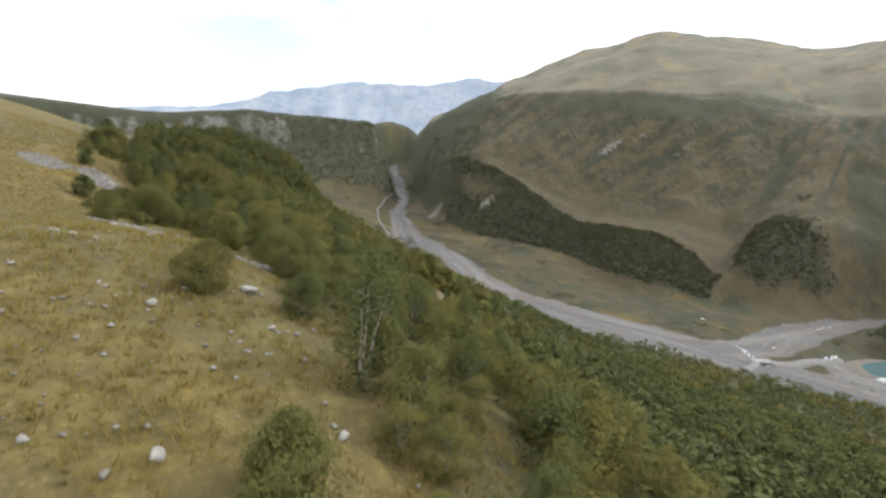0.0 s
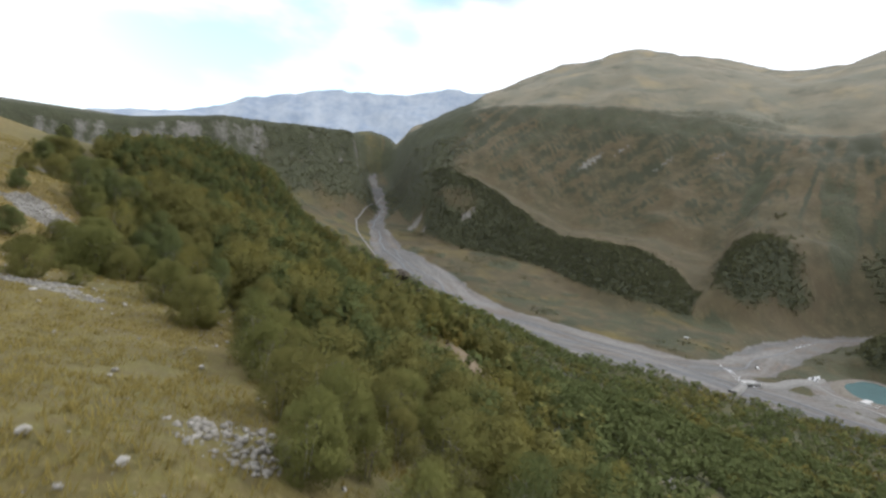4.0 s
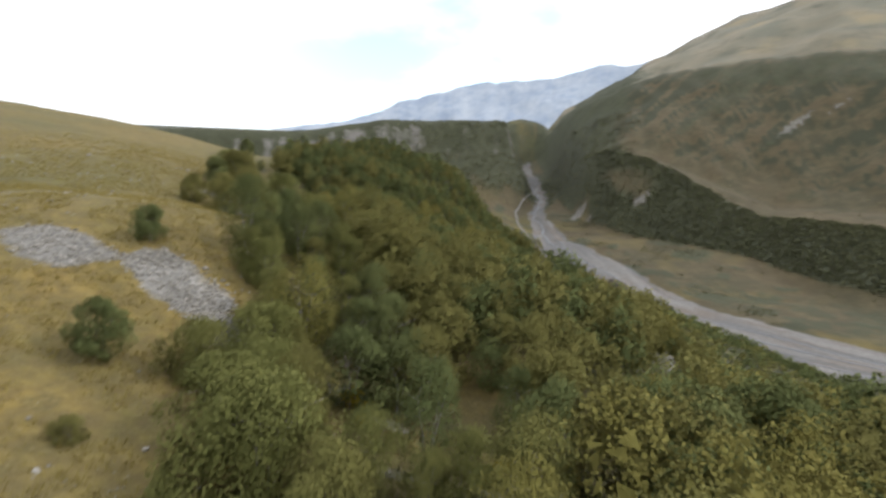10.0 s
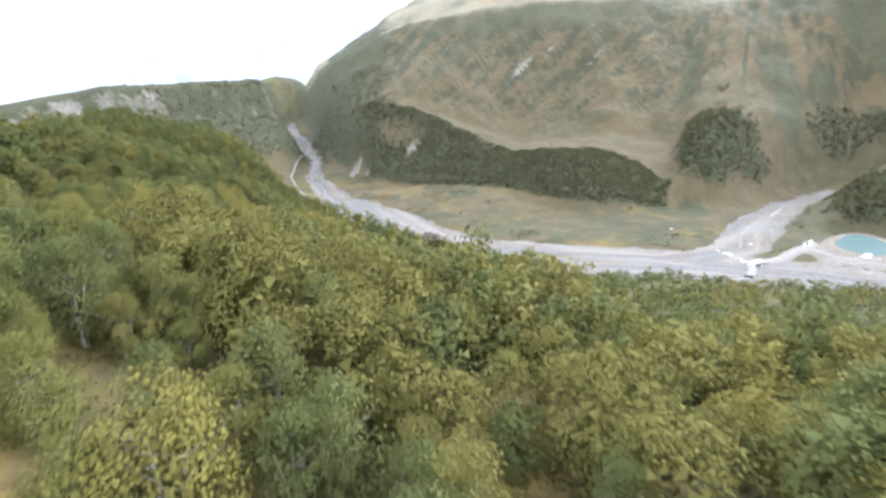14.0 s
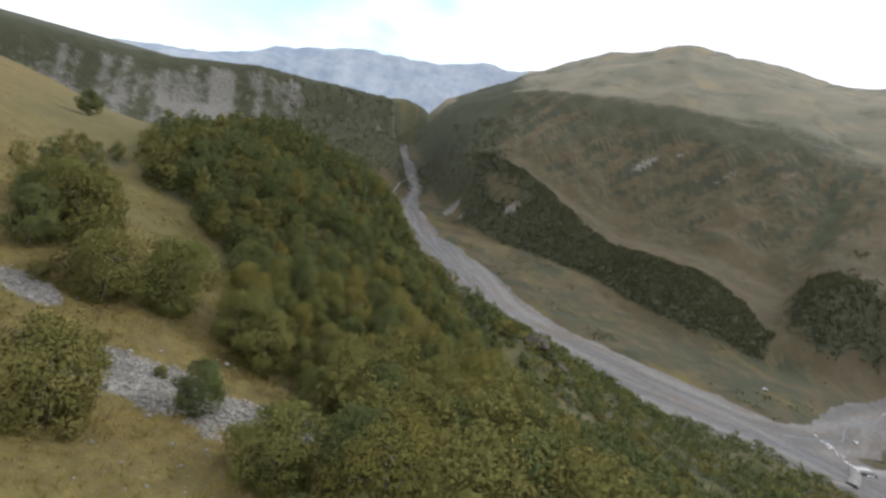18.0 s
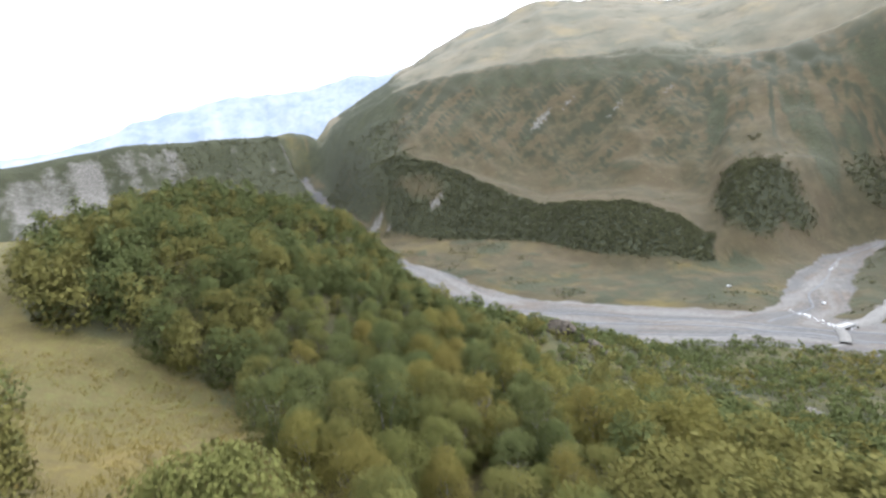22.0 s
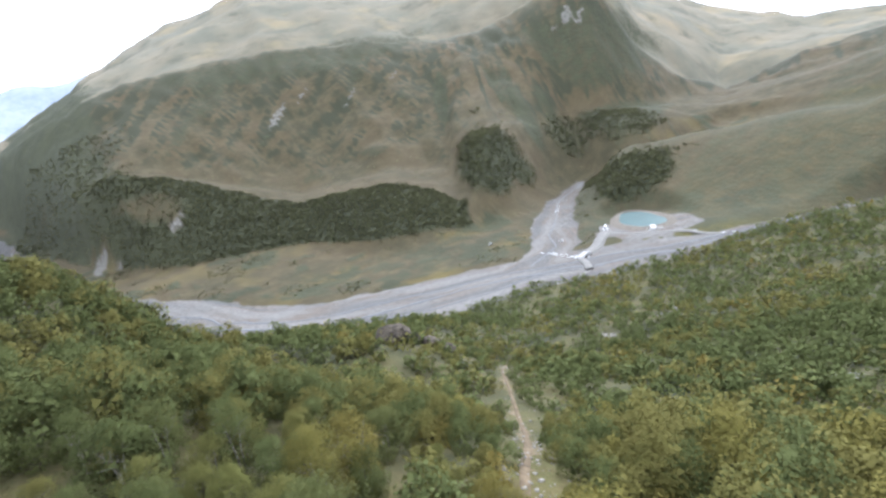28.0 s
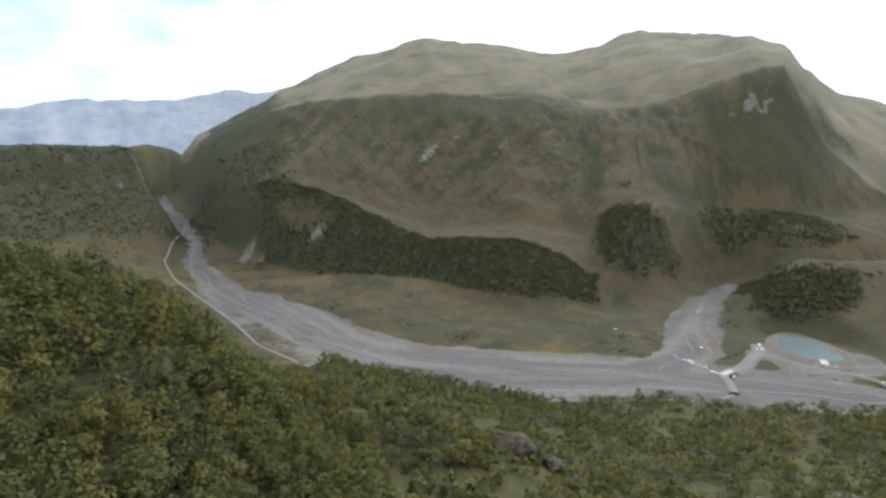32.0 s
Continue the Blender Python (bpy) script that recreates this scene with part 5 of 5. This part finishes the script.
for n, (off, w, a, b) in enumerate(((9, 2.6, 3, 16), (-11, 2.0, 6, 14), (22, 1.6, 8, 12))):
    line = []
    for i in range(a, b):
        p, q = RIVER[max(i - 1, 0)], RIVER[min(i + 1, len(RIVER) - 1)]
        dx, dy = q[0] - p[0], q[1] - p[1]
        l = math.hypot(dx, dy)
        k = off * RIVER[i][2] / 50
        line.append((RIVER[i][0] + dy / l * k, RIVER[i][1] - dx / l * k))
    ribbon("water", line, w, 0.25, MELT, "shallow grey braided river water over gravel", "river", sway=11, seed=n)
ribbon("water", sub(STREAM, 0, 5), 1.2, 0.25, MELT, "narrow grey side stream over gravel", "stream", sway=7, seed=5)
ROAD = [(-200, 1240), (-191, 1112), (-190, 918), (-168, 830), (-132, 745), (-92, 660), (-66, 585), (-38, 514), (2, 439), (40, 403), (80, 379), (128, 356), (168, 347), (200, 352)]
ribbon("road", ROAD, 2.4, 0.25, TRACK, "pale gravel road along the river bank", "road")
SOIL = plain("trodden brown earth", (0.172, 0.13, 0.082), 0.95, 0.3, 1.5)
ribbon("path", TRAIL, 0.5, 0.08, SOIL, "narrow trodden brown earth trail through shrubs", "path", sway=0.9, seed=3, reach=1.2, drape=True)
ribbon("causeway", [(200, 352), (212, 364), (222, 377)], 5.0, 1.6, TRACK, "raised gravel causeway to the bridge", "road", reach=4)
ribbon("causeway", [(234, 381), (262, 390), (288, 400), (306, 416)], 8.0, 1.8, TRACK, "raised gravel causeway to the car park", "road", reach=4)
ribbon("road", [(287, 396), (284, 372), (289, 350), (296, 330), (300, 302)], 3.4, 0.5, TRACK, "gravel track below the pond bank", "road", reach=4)


def box(bm, x0, x1, y0, y1, z0, z1, taper=0.0):
    lo = [bm.verts.new(p) for p in ((x0, y0, z0), (x1, y0, z0), (x1, y1, z0), (x0, y1, z0))]
    tx, ty = taper * (x1 - x0), 0.5 * taper * (y1 - y0)
    hi = [bm.verts.new(p) for p in ((x0 + tx, y0 + ty, z1), (x1 - tx, y0 + ty, z1), (x1 - tx, y1 - ty, z1), (x0 + tx, y1 - ty, z1))]
    bm.faces.new(lo[::-1])
    bm.faces.new(hi)
    for i in range(4):
        bm.faces.new((lo[i], lo[(i + 1) % 4], hi[(i + 1) % 4], hi[i]))


def solid(name, material, parent, boxes, bevel=0.0, label=""):
    bm = bmesh.new()
    for b in boxes:
        box(bm, *b)
    if bevel:
        bmesh.ops.bevel(bm, geom=bm.edges[:], offset=bevel, segments=2, affect="EDGES")
    me = bpy.data.meshes.new(name)
    bm.to_mesh(me)
    bm.free()
    me.materials.append(material)
    return part(name, me, parent, label)


def pond():
    """A bean-shaped pool held by an earth bank."""
    c, s = 0.61, 0.79
    turns = np.arange(72) * 2 * math.pi / 72
    def ringed(a, b, z):
        k = 1 + 0.06 * np.sin(3 * turns + 1.0) + 0.04 * np.sin(2 * turns)
        u, v = a * k * np.cos(turns), b * k * np.sin(turns)
        return np.stack([334 + u * c + v * s, 396 + u * s - v * c, np.full(72, z) + 0.25 * np.sin(5 * turns)], 1)
    ob = new("pond")
    rows = [ringed(57, 31, 2.0), ringed(48, 22, 5.7), ringed(46, 20, 5.8), ringed(38, 13, 3.8)]
    verts = np.concatenate(rows).tolist()
    faces = [(72 * r + i, 72 * (r + 1) + i, 72 * (r + 1) + (i + 1) % 72, 72 * r + (i + 1) % 72) for r in range(3) for i in range(72)]
    part("bank", raw_mesh("bank", verts, [f[::-1] for f in faces], EARTH, True), ob, "brown earth bank")
    w = ringed(43.0, 17.4, 5.0)
    w[:, 2] = 5.0
    part("water", raw_mesh("water", w.tolist(), [tuple(range(72))[::-1]], TURQUOISE), ob, "milky turquoise water")
    solid("spillway", CONCRETE, ob, [(-7, 7, -2.2, 2.2, -2.5, 0.6)], 0.15, "pale concrete spillway").matrix_basis = pose(300, 362, 5.6, 0, 0, 38)
    for k in (-3.4, 3.4):
        solid("wing_wall", CONCRETE, ob, [(-0.5, 0.5, -6, 6, -4, 0.4)], 0.1).matrix_basis = pose(300 + k * 0.8, 360 + k * 0.6, 4.6, 0, 0, 38)
    tagged(ob, "turquoise pond held by a brown earth bank", "pond")


pond()


def bridge():
    ob = new("bridge")
    ob.matrix_basis = pose(228, 379, one(228, 379), 0, 0, 17)
    solid("deck", CONCRETE, ob, [(-7.5, 7.5, -2.6, 2.6, 2.0, 2.6)], 0.06, "pale concrete deck")
    for y in (-2.45, 2.45):
        solid("parapet", CONCRETE, ob, [(-7.5, 7.5, y - 0.15, y + 0.15, 2.6, 3.5)], 0.04)
    for x in (-6.9, 6.9):
        solid("abutment", CONCRETE, ob, [(x - 0.9, x + 0.9, -3.0, 3.0, -1.5, 2.0)], 0.08)
    solid("girder", STEEL, ob, [(-7.0, 7.0, y - 0.2, y + 0.2, 1.4, 2.0) for y in (-1.6, 0, 1.6)])
    tagged(ob, "short pale concrete road bridge over the stream", "bridge")


bridge()


def car(name, x, y, turn, paint, label, long=4.5, tall=1.6):
    ob = new(name)
    ob.matrix_basis = pose(x, y, max(one(x + dx, y + dy) for dx in (-3, 0, 3) for dy in (-3, 0, 3)) + (1.8 if math.hypot(x - 297, y - 407) < 14 else 0.0), 0, 0, turn)
    h = long / 2
    solid("body", paint, ob, [(-h, h, -0.9, 0.9, 0.32, 0.95, 0.03)], 0.09)
    solid("cabin", paint, ob, [(-h * 0.82, h * 0.42, -0.84, 0.84, 0.95, tall, 0.13)], 0.05)
    solid("windows", GLASS, ob, [(-h * 0.78, h * 0.395, -0.86, 0.86, 1.0, tall - 0.14, 0.115)])
    for sx in (-0.62, 0.62):
        for sy in (-0.82, 0.82):
            bm = bmesh.new()
            bmesh.ops.create_cone(bm, cap_ends=True, segments=16, radius1=0.33, radius2=0.33, depth=0.22, matrix=Matrix.Translation((sx * h, sy, 0.33)) @ Matrix.Rotation(math.pi / 2, 4, "X"))
            me = bpy.data.meshes.new("wheel")
            bm.to_mesh(me)
            bm.free()
            me.materials.append(RUBBER)
            part("wheel", me, ob)
    tagged(ob, label, "car", "cars parked by the pond")


car("van", 297, 408, 40, WHITE, "white van parked beside the pond", 5.2, 2.1)
car("car", 292, 401.5, 30, WHITE, "white car parked beside the pond")
car("car", 289.5, 404, 50, WHITE, "white car parked on the gravel")
car("van", 301.5, 411, 48, WHITE, "white minibus parked below the bank", 5.6, 2.3)
car("car", 294, 406.5, 38, DARK_PAINT, "dark car parked between white cars")
car("car", 268, 436, 70, WHITE, "white car standing alone on the gravel fan")
car("car", 236, 500, 10, WHITE, "small white car on the far terrace")


def rapids():
    """Broken white water where the side stream meets the river."""
    rng = np.random.default_rng(12)
    heap = Heap()
    flat = np.array([(-1, -0.4, 0), (0.2, -0.5, 0.12), (1, 0.1, 0.02), (0.1, 0.45, 0.1), (-0.8, 0.3, 0.03)])
    tri = np.array([(0, 1, 3), (1, 2, 3), (0, 3, 4)])
    for line, n, w in (([(234, 436), (232, 410), (226, 388), (231, 374)], 62, 3.0), ([(352, 514), (372, 530), (398, 548)], 22, 3.0), ([(297, 326), (299, 312), (303, 296)], 14, 1.5)):
        for _ in range(n):
            k = int(rng.integers(len(line) - 1))
            t = rng.uniform()
            x = line[k][0] * (1 - t) + line[k + 1][0] * t + rng.normal() * w * 0.5
            y = line[k][1] * (1 - t) + line[k + 1][1] * t + rng.normal() * w * 0.5
            s = rng.uniform(0.5, 1.5)
            heap.add((flat, tri), (x, y, one(x, y) + 0.45), rng.uniform(0, 6.28), (s, s, s))
    tagged(new("rapids", heap.mesh("rapids", FOAM)), "white broken water among the gravel", "rapids", kind="stuff")


rapids()
